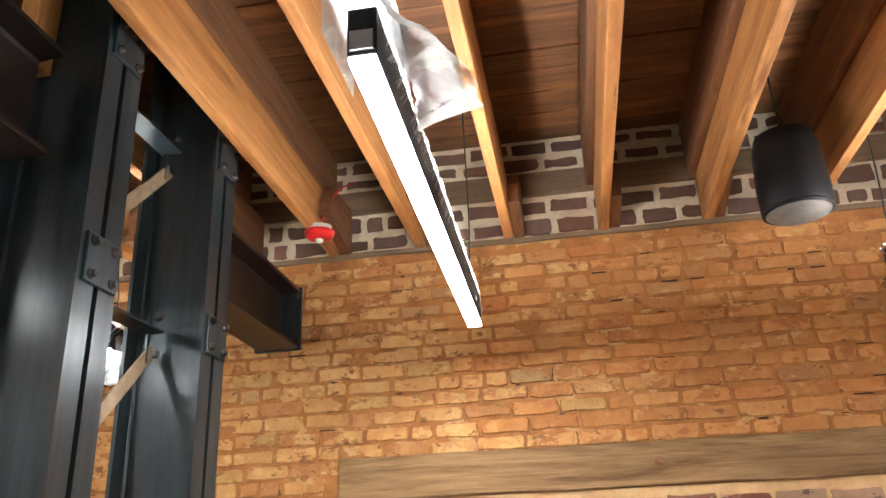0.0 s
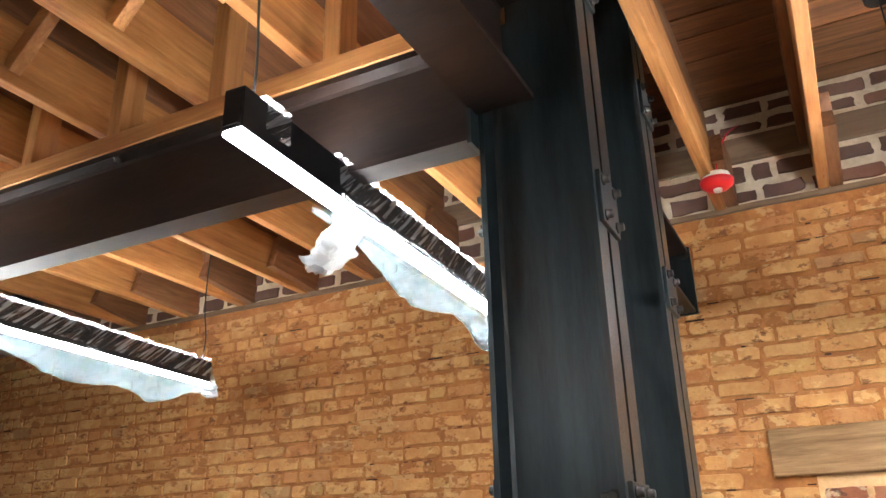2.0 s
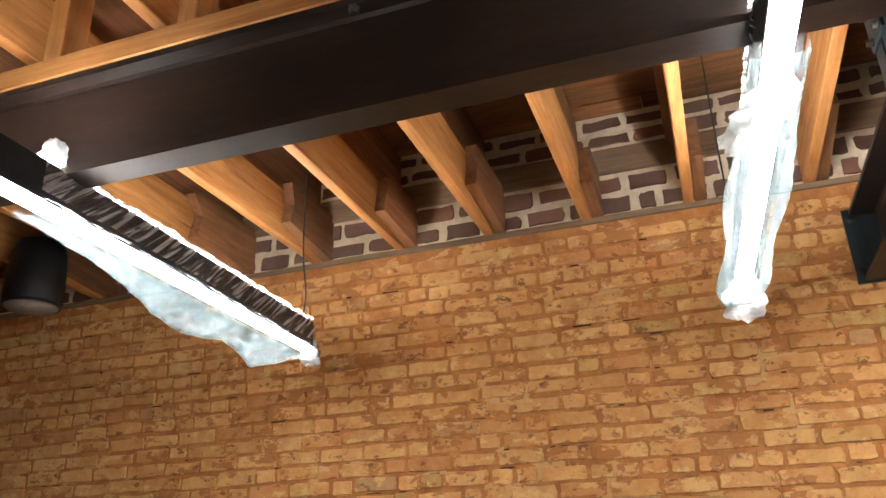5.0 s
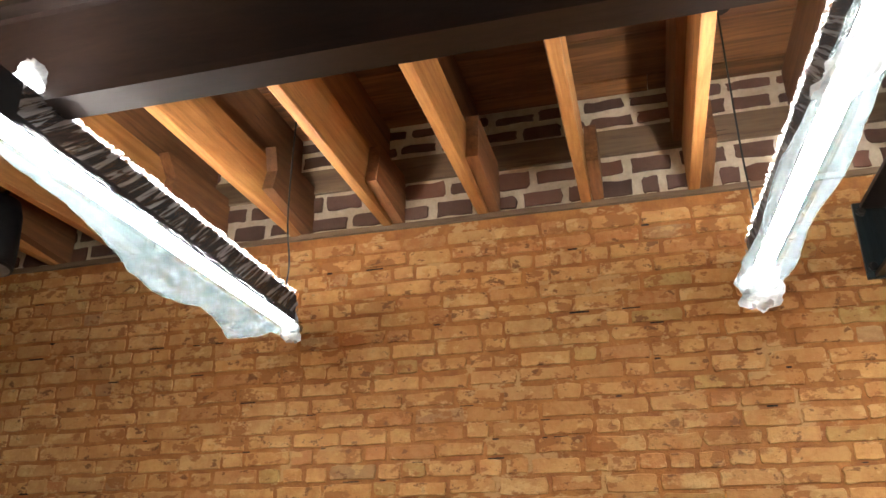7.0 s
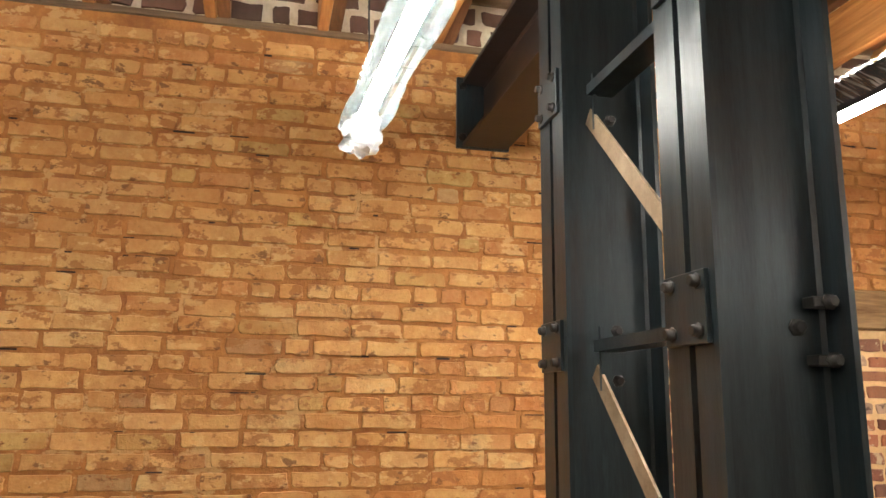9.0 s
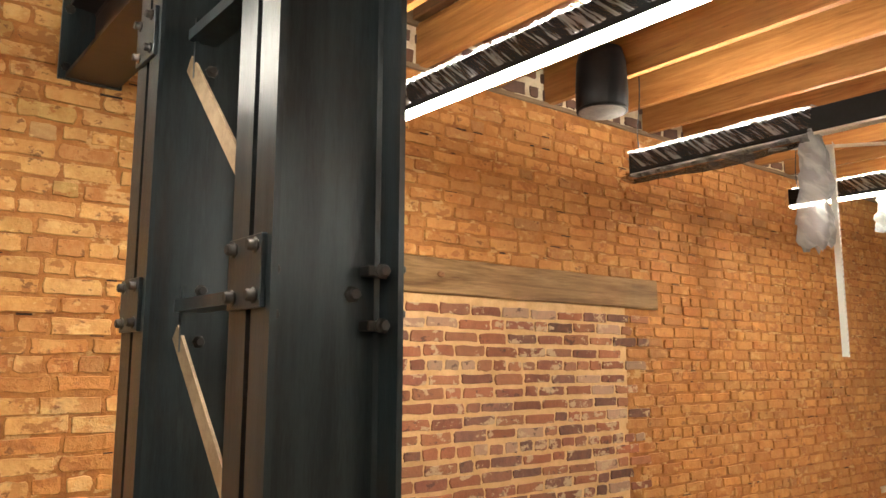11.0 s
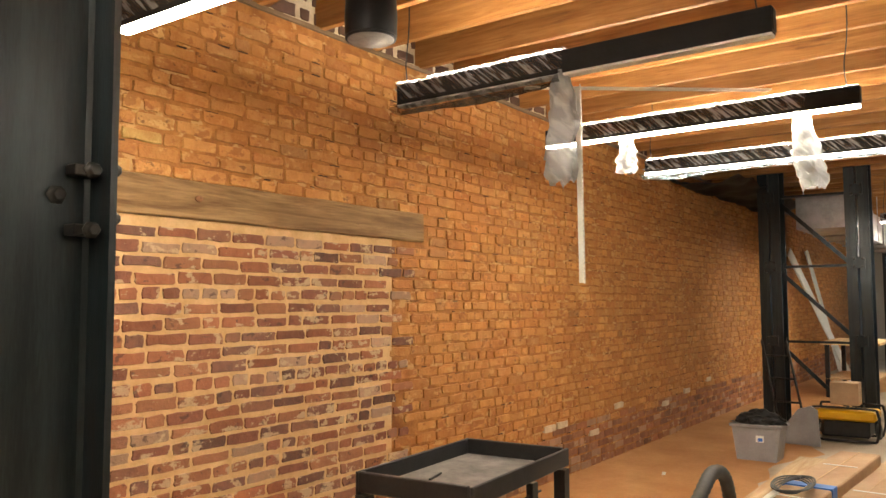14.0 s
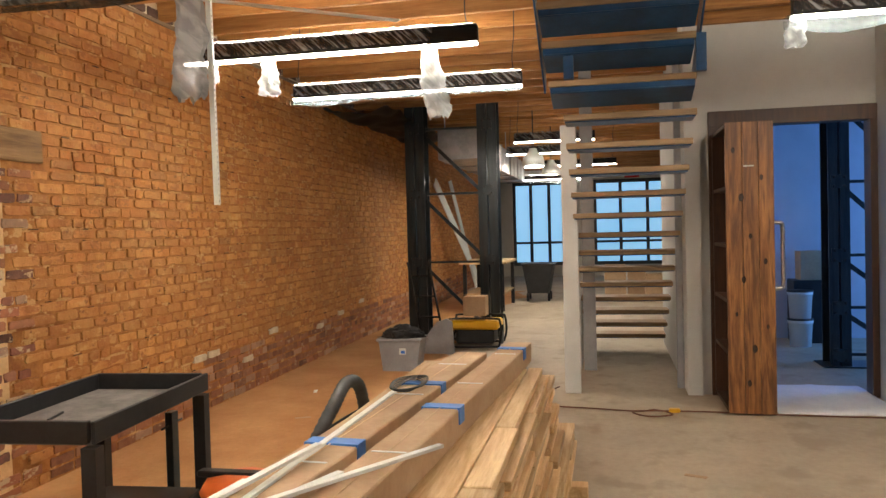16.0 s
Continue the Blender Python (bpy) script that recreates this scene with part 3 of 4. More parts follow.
def pendant(lx, ya, yb, lit, wraps=(), rags=(), group="linear pendants", top=1, z0=2.472, swing=0.0, dip=0.0):
    """A lamp from ya to yb; swing and dip: how far its far end stands aside and down."""
    w, ln, up = .028, yb - ya, .116
    p = thing("linear_pendant_light", ("lit" if lit else "unlit") + " black linear pendant light, partly in torn plastic wrap", "pendant light", (lx, ya, z0), group)
    part("housing", boxes((-w, 0, .012, w, ln, up), bevel=.002), M_LAMP, p)
    part("end_cap", boxes((-w + .004, -.004, .02, w - .004, .0, up - .008), bevel=.001), M_LAMP, p)
    part("diffuser", boxes((-w + .003, .003, 0, w - .003, ln - .003, .0115)), M_GLOW if lit else M_OFF, p, "white lit diffuser" if lit else "white unlit diffuser")
    part("uplight", boxes((-w + .006, .01 if lit else ln * .5, up + .0005, w - .006, ln - .01, up + .0015)), M_UPGLOW if top else M_OFF, p, "white top strip")
    for yy in (.06, ln - .05):
        d = .006 * math.sin(lx * 7 + yy)
        part("cable", tube(smooth_path([(0, yy, up), (d, yy + .01, up + .12), (-d, yy - .01, up + .35), (0, yy, DECK - .01 - z0)], 5), .0035, 6), M_CABLE, p, "thin black cable")
        rose = part("ceiling_rose", lathe([(.05, 0), (.052, .018), (.048, .022), (.012, .026)], 18, (0, yy, DECK - .031 - z0)), M_LAMP, p)
        part("screw", lathe([(.006, -.003), (.006, 0)], 8, (.03, yy, DECK - .031 - z0)), M_BOLT, rose)
    for k, (a, b, sag, side) in enumerate(wraps):
        part("plastic_wrap", wrap_mesh(a * ln, b * ln, sag, side, seed=lx * 3 + k, under=False), M_WRAP, p, "clear crinkled plastic sleeve")
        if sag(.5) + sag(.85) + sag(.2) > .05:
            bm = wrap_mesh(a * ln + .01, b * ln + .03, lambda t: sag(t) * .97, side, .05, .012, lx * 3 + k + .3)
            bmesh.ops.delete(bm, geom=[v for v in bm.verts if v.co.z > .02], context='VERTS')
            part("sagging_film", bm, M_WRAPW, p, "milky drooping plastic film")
    for k, (y, z, length, width, lean) in enumerate(rags):
        part("torn_film", rag_mesh((0, y * ln, z), length, width, lean, lx + k * 2.1), M_RAG, p, "bunched hanging tail of torn film")
    p.rotation_euler = (-math.atan2(dip, ln), 0, -math.atan2(swing, ln))
    return p


def veil_mesh():
    """A torn sheet of film standing off one side of a pendant's end."""
    bm = bmesh.new()
    grid = []
    for i in range(25):
        a = i / 24
        row = []
        for k in range(13):
            b = k / 12
            out = b * min(.02 + .26 * a, .15, .9 * (1 - a))
            q = Vector((a * 4, b * 3, 1.7))
            row.append(bm.verts.new((.037 + out + .012 * noise.noise(q * 2), -.06 + .42 * a + .02 * noise.noise(q * 1.3), .12 - .06 * b + .03 * noise.noise(q))))
        grid.append(row)
    for r0, r1 in zip(grid, grid[1:]):
        for k in range(12):
            bm.faces.new((r0[k], r0[k + 1], r1[k + 1], r1[k])).smooth = True
    return bm


flat = lambda t: .004
pendant(-.04, 1.985, 3.785, 1, ((.2, 1.0, lambda t: .012 + lump(.085, .25, (t, .5)) + lump(.075, .09, (t, .8)), -.45),), ((.23, .2, .14, .05, (-.02, -.02)), (1.0, .07, .12, .05, (0, .04))), z0=2.44, swing=-.02, dip=.025)
pendant(1.69, 1.988, 3.795, 1, ((.04, .09, flat, 0), (.21, 1.0, lambda t: .012 + lump(.075, .2, (t, .42)) + lump(.085, .16, (t, .85)), -.5)), ((.27, .01, .15, .075, (-.1, 0)), (.99, .09, .2, .1, (-.01, .03))), z0=2.45, swing=-.065)
lc = pendant(3.193, 1.985, 3.785, 1, ((.02, 1.0, lambda t: .004 + lump(.01, .3, (t, .5)), .3),), z0=2.449, swing=-.033)
part("end_socket", boxes((-.022, -.007, .02, .022, -.004, .062), bevel=.001), M_BIN, lc, "grey end socket")
part("torn_film", veil_mesh(), M_RAG, lc, "thin torn veil of film")
part("torn_film", wrap_mesh(-.06, .16, flat, 0, .058, .16, 5.5, False), M_RAG, lc, "loose hood of film over the end")
pendant(4.7, 1.87, 3.72, 0, ((.48, 1.0, lambda t: .012 + lump(.02, .3, (t, .5)), 0),), ((.49, .03, .5, .085, (.03, .02)),))
pendant(6.12, 1.77, 3.62, 1, ((.14, .92, lambda t: .008 + lump(.05, .1, (t, .7)), 0),), ((.16, .02, .42, .085, (.03, -.05)), (.7, .0, .22, .075, (0, 0)), (.9, .01, .13, .04, (0, 0))))
pendant(11.5, 1.2, 2.2, 1, ((.1, 1.0, lambda t: .01, 0),), top=0)
# the pendants at x 13.1 and 15.6 are added to brighten the far hall
pendant(13.1, .9, 2.5, 1, ((.1, 1.0, lambda t: .01, 0),), top=0)
pendant(15.6, .9, 2.5, 1, top=0)
pendant(19.5, 1.4, 3.3, 1, ((.0, 1.0, lambda t: .03 + lump(.06, .2, (t, .3)), 0),))
pendant(14.6, -1.6, .1, 0, top=0)
pendant(7.55, 1.67, 3.5, 1, ((.0, 1.0, lambda t: .008 + lump(.03, .12, (t, .85)), 0),), ((.97, .1, .06, .05, (0, .03)),))
for lx in (0.0, 1.6, 3.15, 4.65, 6.1):
    pendant(lx, -1.8, .08, 1, ((.2 if lx < 6 else .3, 1.0, lambda t: .01 + lump(.06, .2, (t, .8)), 0),), ((.98, .05, .2, .06, (0, .03)),) if lx == 6.1 else ())

# plaster corner bead hooked on a pendant, and a strip lying against it
bead = thing("corner_bead", "white perforated metal corner bead hanging upright", "corner bead", (4.93, 2.79, 1.545))
part("flange", boxes((-.03, 0, 0, .03, .002, .93)), M_WHITE, bead)
part("flange", boxes((.03, 0, 0, .032, .03, .93)), M_WHITE, bead)
for k in range(34):
    part("punched_hole", boxes((-.014, -.0015, .015 + k * .025, -.004, -.0003, .024 + k * .025)), M_BIN, bead)
bead.rotation_euler = (0, radians(-4.2), radians(20))
single("trim_strip", bar((4.72, 2.98, 2.462), (5.6, 2.1, 2.5), .04, .006, (0, 0, 1)), M_WHITE, "pale plastic trim strip lying across the pendants", "trim strip")


# ---- speakers and detector ----
def speaker(x, y, zb, zt):
    s = thing("pendant_speaker", "black cylindrical pendant speaker hung from the joists", "speaker", (x, y, zb))
    h = zt - zb
    part("body", lathe([(.118, .012), (.128, .03), (.13, h * .35), (.122, h * .8), (.105, h), (.02, h + .006)], 40), M_LAMP, s)
    part("grille", lathe([(.02, .0), (.108, .001), (.119, .012), (.119, .014)], 40), M_DUST, s, "grey round grille")
    part("rim", lathe([(.119, .008), (.126, .01), (.127, .02), (.12, .022)], 40), M_LAMP, s)
    part("hook", tube(smooth_path([(0, 0, h), (0, .01, h + .05), (.012, 0, h + .08), (0, 0, h + .12), (0, 0, DECK - zb - .003)], 5), .005, 8), M_BOLT, s)
    return s


speaker(4.4, 3.66, 2.735, 3.06)
speaker(-1.43, 3.66, 2.74, 3.06)
det = thing("fire_alarm", "round red and white fire alarm sounder under a joist", "fire alarm", (2.475, 3.9, 2.925))
part("base", lathe([(.05, .05), (.055, .055), (.055, .075), (.03, .08)], 24), M_WHITE, det, "white round base")
part("dome", lathe([(.03, .014), (.046, .017), (.064, .032), (.068, .05), (.05, .052)], 24), M_RED, det, "red plastic dome")
part("lens", lathe([(.008, .0), (.016, .004), (.018, .014), (.016, .016)], 18), M_WHITE, det, "clear white lens")
part("wire", tube(smooth_path([(0, 0, .07), (.02, .06, .2), (.06, .1, .3), (.1, .2, .38)], 6), .004, 6), M_RED, det, "red wire")

# ---- stair, walls and doorway ----
structure("wall_stair", boxes((8.3, -5, 2.3, 8.42, .32, DECK), (8.3, .25, 0, 8.42, .32, 2.3), (8.3, -5, 0, 8.42, -1.02, 2.3)), M_DRYWALL, "grey painted wall over the doorway")
structure("door_frame_1", boxes((8.27, -1.02, 2.18, 8.44, .25, 2.3), (8.27, .13, 0, 8.44, .25, 2.18), (8.27, -1.02, 0, 8.44, -.95, 2.18), bevel=.003), M_FRAME, "dark stained timber door frame")
structure("wall_return", boxes((7.95, -1.16, 0, 8.3, -1.0, DECK - .21)), M_DRYWALL)
structure("wall_stair_side", boxes((8.25, .32, 0, 11.2, .44, DECK)), M_DRYWALL, "white painted wall beside the stair")
structure("post_white", boxes((8.24, 1.305, 0, 8.36, 1.435, 2.25), bevel=.004), M_DRYWALL, "white boxed-in post beside the stair")
structure("trim_soffit", boxes((8.2, -5, 3.09, 8.298, .3, DECK - .006)), M_OLDWOOD, "dark timber along the top of the wall")
structure("post_white_far", boxes((9.34, 1.335, 0, 10.4, 1.39, .95), bevel=.004), M_DRYWALL)
structure("stair_soffit", boxes((6.2, .36, DECK - .45, 8.3, .44, DECK)), M_STAIR)
st = thing("open_staircase", "dark steel staircase with blue daylight in its colour, open oak treads", "staircase", (0, 0, 0))
for i in range(19):
    x, z = 10.36 - .282 * i, .176 + .162 * i
    y0, y1 = .47, 1.335
    if i == 13:
        y0, y1, z = .5, 1.41, z + .02
    elif i > 13:
        y0, y1, z = .53, 1.43, 2.488 + .16 * (i - 14)
    part("tread", boxes((x, y0, z - .004, x + .27, y1, z + .036), bevel=.003), M_TREAD, st, "oak tread")
    tray = part("tread_tray", boxes((x + .03, y0 + .01, z - .014, x + .25, y1 - .01, z - .005)), M_STAIR, st)
    if i >= 13:
        part("tray_lip", boxes((x + .012, y0 + .01, z - .04, x + .02, y1 - .01, z - .005)), M_STAIR, tray)
        part("pan_underside", bar((x + .02, (y0 + y1) / 2, z - .042), (x + .27, (y0 + y1) / 2, z - .1), y1 - y0 - .02, .006), M_STAIR, tray)
for ys in (.5, 1.445):
    part("stringer", bar((6.9, ys, 2.34), (5.1, ys, 3.41), .012, .12), M_STAIR, st)
for x, ya, yb in ((9.3, 1.19, 1.31), (8.52, .445, .5)):
    part("post", boxes((x, ya, 0, x + .06, yb, 2.9), bevel=.003), M_BIN, st, "blue-grey steel post")
for ys in (.47, 1.24):
    part("hanger", boxes((6.45, ys, 2.3, 6.5, ys + .06, 2.52)), M_STAIR, st)

door = thing("bookcase_door", "stained plank bookcase door standing open at the doorway", "door", (7.56, .06, .02))
rd = random.Random(8)
for k, (a, b) in enumerate(((-.165, -.06), (-.06, .05), (.05, .165))):
    part("plank", boxes((rd.uniform(0, .003), a + .0015, 0, .028, b - .0015, 2.1), bevel=.002), M_DOOR, door, "stained knotty plank")
for y, z, r in ((.06, 1.56, .017), (.0, 1.28, .011), (.05, .97, .014), (.1, .72, .01), (-.1, 1.1, .013), (-.02, .47, .016), (.11, 1.9, .013), (-.11, .63, .01), (-.08, 1.7, .012), (.02, .22, .013)):
    kn = part("knot", lathe([(r * .3, .0022), (r, .0016), (r * 1.1, 0)], 14), M_KNOT, door)
    kn.matrix_local = Matrix.Translation((.002, y, z)) @ Matrix.Rotation(radians(-90), 4, 'Y') @ Matrix.Diagonal((1.7, 1, 1, 1))
# inner boards take the dark frame colour to paint shade into the open case
part("back_panel", boxes((.028, -.165, 0, .68, -.14, 2.1)), M_FRAME, door)
part("hinge_panel", boxes((.68, -.165, 0, .705, .165, 2.1)), M_FRAME, door)
for z in (.0, .42, .8, 1.2, 1.62, 2.07):
    part("shelf", boxes((.028, -.14, z, .68, .16, z + .025)), M_FRAME, door)
part("maker_plate", boxes((-.004, -.03, 1.78, .0, .04, 1.79)), M_WHITE, door)
part("handle", tube(smooth_path([(.05, -.165, .9), (.05, -.21, .905), (.05, -.225, .93), (.05, -.225, 1.1), (.05, -.225, 1.34), (.05, -.21, 1.37), (.05, -.165, 1.375)], 6), .015, 10), M_CHROME, door, "brushed steel pull handle")

# room beyond the doorway
structure("wall_back_room", boxes((11.6, -5, 0, 11.7, .3, 4)), M_BLUEWALL, "pale painted wall of the room beyond")
col3 = laced_column(7.55, (-1.75, -1.08), .085, 3.4, (.1, .55, 1.05, 1.75, 2.5), M_STEEL)
pail = thing("bucket_stack", "white plastic paint pails stacked on the floor", "bucket", (10.95, -1.02, 0))
for k in range(2):
    b = part("pail", lathe([(.11, .0), (.125, .26), (.133, .26), (.133, .295), (.12, .3)], 24, (0, 0, k * .315)), M_WHITE, pail)
    part("lid", lathe([(.13, .295), (.138, .3), (.138, .315), (.09, .317)], 24, (0, 0, k * .315 - .003)), M_CART, b, "dark lid")
single("cardboard_box", boxes((11.18, -1.4, .72, 11.45, -1.08, 1.05), bevel=.004), M_CARD, "brown cardboard box on stored goods in the back room", "box")
single("storage_crate", boxes((11.15, -1.5, 0, 11.5, -1.0, .72), bevel=.006), M_CART, "black storage crate on the floor of the back room", "crate")
bm = boxes((7.62, -.96, .003, 8.66, -.14, .012))
bmesh.ops.subdivide_edges(bm, edges=bm.edges[:], cuts=10, use_grid_fill=True)
for v in bm.verts:
    v.co += Vector((.02 * noise.noise(v.co * 4), .02 * noise.noise(v.co * 4 + Vector((5, 0, 0))), .01 * max(0, noise.noise(v.co * 6)) + .004))
single("drop_sheet", bm, M_SHEET, "white rumpled drop sheet on the concrete in the doorway", "drop sheet")
# added blue area lamp that lights the back room; no window stands there
back_fill = new("back_room_fill", bpy.data.lights.new("back_room_fill", 'AREA'))
back_fill.data.shape, back_fill.data.size, back_fill.data.size_y = 'RECTANGLE', 1.8, 1.4
back_fill.data.energy, back_fill.data.color = 190, (.1, .33, 1)
back_fill.matrix_world = look((10.2, -4.9, 1.6), (10.2, 0, 1.4))

# ---- far end of the hall ----
WX = 24.0
structure("wall_east", boxes((WX, -5, 0, WX + .2, WY + .4, .3), (WX, -5, 2.7, WX + .2, WY + .4, 4.2), (WX, 1.46, .3, WX + .2, 2.2, 2.7), (WX, 3.75, .3, WX + .2, WY + .4, 2.7), (WX, -5, .3, WX + .2, -.75, 2.7)), M_DRYWALL, "white front wall around the shop windows")
structure("backdrop", boxes((WX + 4, -8, -.2, WX + 4.1, 8, 6)), M_DAY)
for k, (ya, yb) in enumerate(((-.75, 1.46), (2.2, 3.75))):
    wdw = tagged(thing("window_%d" % (k + 1), "dark framed shop window with blue daylight behind", "window"), kind="structure")
    for y0, z0, y1, z1 in ((ya, .3, yb, .4), (ya, 2.6, yb, 2.7), (ya, .4, ya + .08, 2.6), (yb - .08, .4, yb, 2.6)):
        part("window_frame", boxes((WX + .04, y0, z0, WX + .12, y1, z1)), M_WINFRAME, wdw)
    n = 3
    for i in range(1, n):
        y = ya + (yb - ya) * i / n
        part("mullion", boxes((WX + .045, y - .045, .4, WX + .115, y + .045, 2.6)), M_WINFRAME, wdw)
    part("transom", boxes((WX + .05, ya + .08, .92, WX + .11, yb - .08, .99)), M_WINFRAME, wdw)
single("exit_sign", boxes((WX - .03, .2, 2.72, WX, .6, 2.9), bevel=.003), M_RED, "small red exit sign over the shop door", "exit sign")

duct = thing("air_duct", "bare galvanised air duct under the ceiling", "duct", (0, 0, 0))
for k in range(5):
    part("duct_section", boxes((12.0 + 1.15 * k, 2.75, 2.35, 13.13 + 1.15 * k, 3.3, 2.75), bevel=.004), M_GREY, duct)
    for yy in (2.735, 3.305):
        part("hanger_strap", boxes((12.5 + 1.15 * k, yy - .004, 2.34, 12.53 + 1.15 * k, yy + .004, DECK - .003)), M_GREY, duct)
    part("flange", boxes((13.13 + 1.15 * k, 2.73, 2.33, 13.15 + 1.15 * k, 3.32, 2.77)), M_GREY, duct)
bm = bmesh.new()
drape = []
for i in range(36):
    drape.append([])
    for j in range(14):
        x, y = 10.1 + .1 * i, 3.5 + (WY - 3.52) * j / 13
        q = Vector((x * 1.6, y * 2.5, 2))
        drape[-1].append(bm.verts.new((x, y + (.06 * noise.noise(q * 1.4) if j < 13 else 0), 2.84 - .08 * math.sin(math.pi * j / 13) * (1 + noise.noise(q)) + .07 * noise.noise(q * 1.9))))
for a, b in zip(drape, drape[1:]):
    for j in range(13):
        bm.faces.new((a[j], a[j + 1], b[j + 1], b[j])).smooth = True
bmesh.ops.solidify(bm, geom=bm.faces[:], thickness=.004)
single("ceiling_drop", bm, M_CART, "black sheeting slung below the joists at the wall", "sheeting")
for x, y in ((12.4, 2.05), (14.4, 1.95)):
    lampo = thing("high_bay_lamp", "white shop lamp hung from the ceiling", "lamp", (x, y, 2.25))
    part("shade", lathe([(.16, 0), (.14, .12), (.06, .2), (.05, .24)], 24), M_WHITE, lampo)
    part("bulb", lathe([(.02, -.01), (.1, .0), (.1, .03), (.02, .05)], 16), M_GLOW, lampo)
    part("rod", tube([(0, 0, .24), (0, 0, DECK - .004 - 2.25)], .008, 6), M_BOLT, lampo)
for p, q in (((17.4, 3.55, .02), (15.8, 4.2, 2.3)), ((17.7, 3.75, .02), (17.3, 4.22, 2.4))):
    single("white_panel", bar(p, q, .24, .02, (0, 1, 0)), M_WHITE, "tall white board leaning against the brick wall", "board", "leaning boards")
tb = thing("work_table", "makeshift work table littered with pale sheets", "table", (14.6, 2.75, 0))
part("tabletop", boxes((0, 0, .8, 1.6, .8, .84), bevel=.003), M_LUMBER, tb)
for x in (.05, 1.49):
    for y in (.05, .69):
        part("leg", boxes((x, y, 0, x + .06, y + .06, .8)), M_CART, tb)
part("lower_shelf", boxes((.05, .05, .28, 1.5, .75, .3)), M_LUMBER, tb)
tc = thing("tilt_cart", "black wheeled rubbish cart", "rubbish cart", (16.3, 2.38, 0))
part("tub", prism([(-.36, .86), (.36, .86), (.24, .2), (-.24, .2)], "x", 0, .9), M_CART, tc)
part("rim", boxes((-.03, -.4, .86, .93, .4, .9), bevel=.01), M_CART, tc)
for x in (.12, .72):
    for y in (-.25, .25):
        w = part("wheel", lathe([(.09, -.025), (.1, -.02), (.1, .02), (.09, .025)], 18), M_CART, tc)
        w.matrix_local = Matrix.Translation((x, y, .1)) @ Matrix.Rotation(radians(90), 4, 'X')
tc.scale = (.8, .8, .8)
for x, y, s in ((16.9, .75, .4), (17.6, .35, .35), (16.6, .1, .3)):
    single("cardboard_box", boxes((x, y, 0, x + s, y + s, s * 1.6), bevel=.004), M_CARD, "brown cardboard carton standing on the floor", "box", "far cartons")

# ---- loose things near the camera ----
cart = thing("utility_cart", "black plastic tub cart with a dusty grey top tray", "cart", (4.615, 3.235, 0))
cw, cd, ch = .485, .29, .735
shell = bmesh.new()
for r in ((-cw, -cd, ch - .085, cw, -cd + .016, ch), (-cw, cd - .016, ch - .1, cw, cd, ch), (-cw, -cd + .028, ch - .085, -cw + .028, cd - .016, ch), (cw - .028, -cd + .028, ch - .085, cw, cd - .016, ch)):
    box(shell, *r, bevel=.004)
tray = part("tray_rim", shell, M_CART, cart)
part("tray_floor", boxes((-cw + .015, -cd + .015, ch - .092, cw - .015, cd - .015, ch - .075), bevel=.003), M_DUST, cart, "dusty grey tray floor")
for z in (.13,):
    part("lower_shelf", boxes((-cw + .03, -cd + .03, z, cw - .03, cd - .03, z + .05), bevel=.006), M_CART, cart)
for x in (-cw, cw - .058):
    for y in (-cd, cd - .058):
        lg = part("leg", prism([(x, y), (x + .058, y), (x + .058, y + .058), (x, y + .058)], "z", .1, ch - .1), M_CART, cart)
        c = part("caster", lathe([(.045, -.014), (.05, -.01), (.05, .01), (.045, .014)], 18), M_HOSE, cart)
        c.matrix_local = Matrix.Translation((x + .035, y + .035, .05)) @ Matrix.Rotation(radians(90), 4, 'X')
cart.rotation_euler = (0, 0, radians(4.5))
single("pencil_stub", bar((4.42, 3.32, ch - .07), (4.56, 3.36, ch - .07), .009, .009), M_CABLE, "dark pencil lying on the cart tray", "pencil")
stand = thing("clamp_stand", "short black steel stand with a cross pin", "stand", (5.2, 3.24, 0))
part("upright", boxes((-.03, -.02, .012, .03, .02, .52), bevel=.003), M_STEEL, stand)
part("foot_plate", boxes((-.12, -.1, 0, .12, .1, .012)), M_STEEL, stand)
part("cross_pin", tube([(-.09, 0, .45), (.09, 0, .46)], .006, 8), M_BOLT, stand)

# lumber stack
rl = random.Random(21)
pile = thing("lumber_stack", "stack of pale framing lumber with uneven ends", "lumber", (0, 0, 0))
z = .09
for layer in range(14):
    y = 1.28 + .009 * layer
    # face boards in short lengths, each set in or out a little
    x, end = 2.75 + rl.uniform(-.1, .1), 5.95 + rl.uniform(-.2, .15) + (.35 if layer < 3 else 0)
    while x < end - .15:
        ln = min(rl.uniform(.45, 1.5), end - x)
        d = rl.uniform(-.028, .016)
        part("board", boxes((x, y + d, z + rl.uniform(0, .003), x + ln - rl.uniform(.002, .02), y + .085, z + .036), bevel=.003), M_LUMBER, pile)
        x += ln
    y += .089
    while y < 2.0:
        w = (.089, .14, .064)[rl.randrange(3)]
        xe = 5.95 + rl.uniform(-.35, .12)
        part("board", boxes((2.75 + rl.uniform(-.1, .1), y, z, xe, y + w - .005, z + .0365), bevel=.003), M_LUMBER, pile)
        y += w + rl.uniform(0, .006)
    z += .041
for x in (3.1, 4.4, 5.6):
    part("bearer", boxes((x, 1.18, 0, x + .09, 2.05, .09), bevel=.003), M_LUMBER, pile)


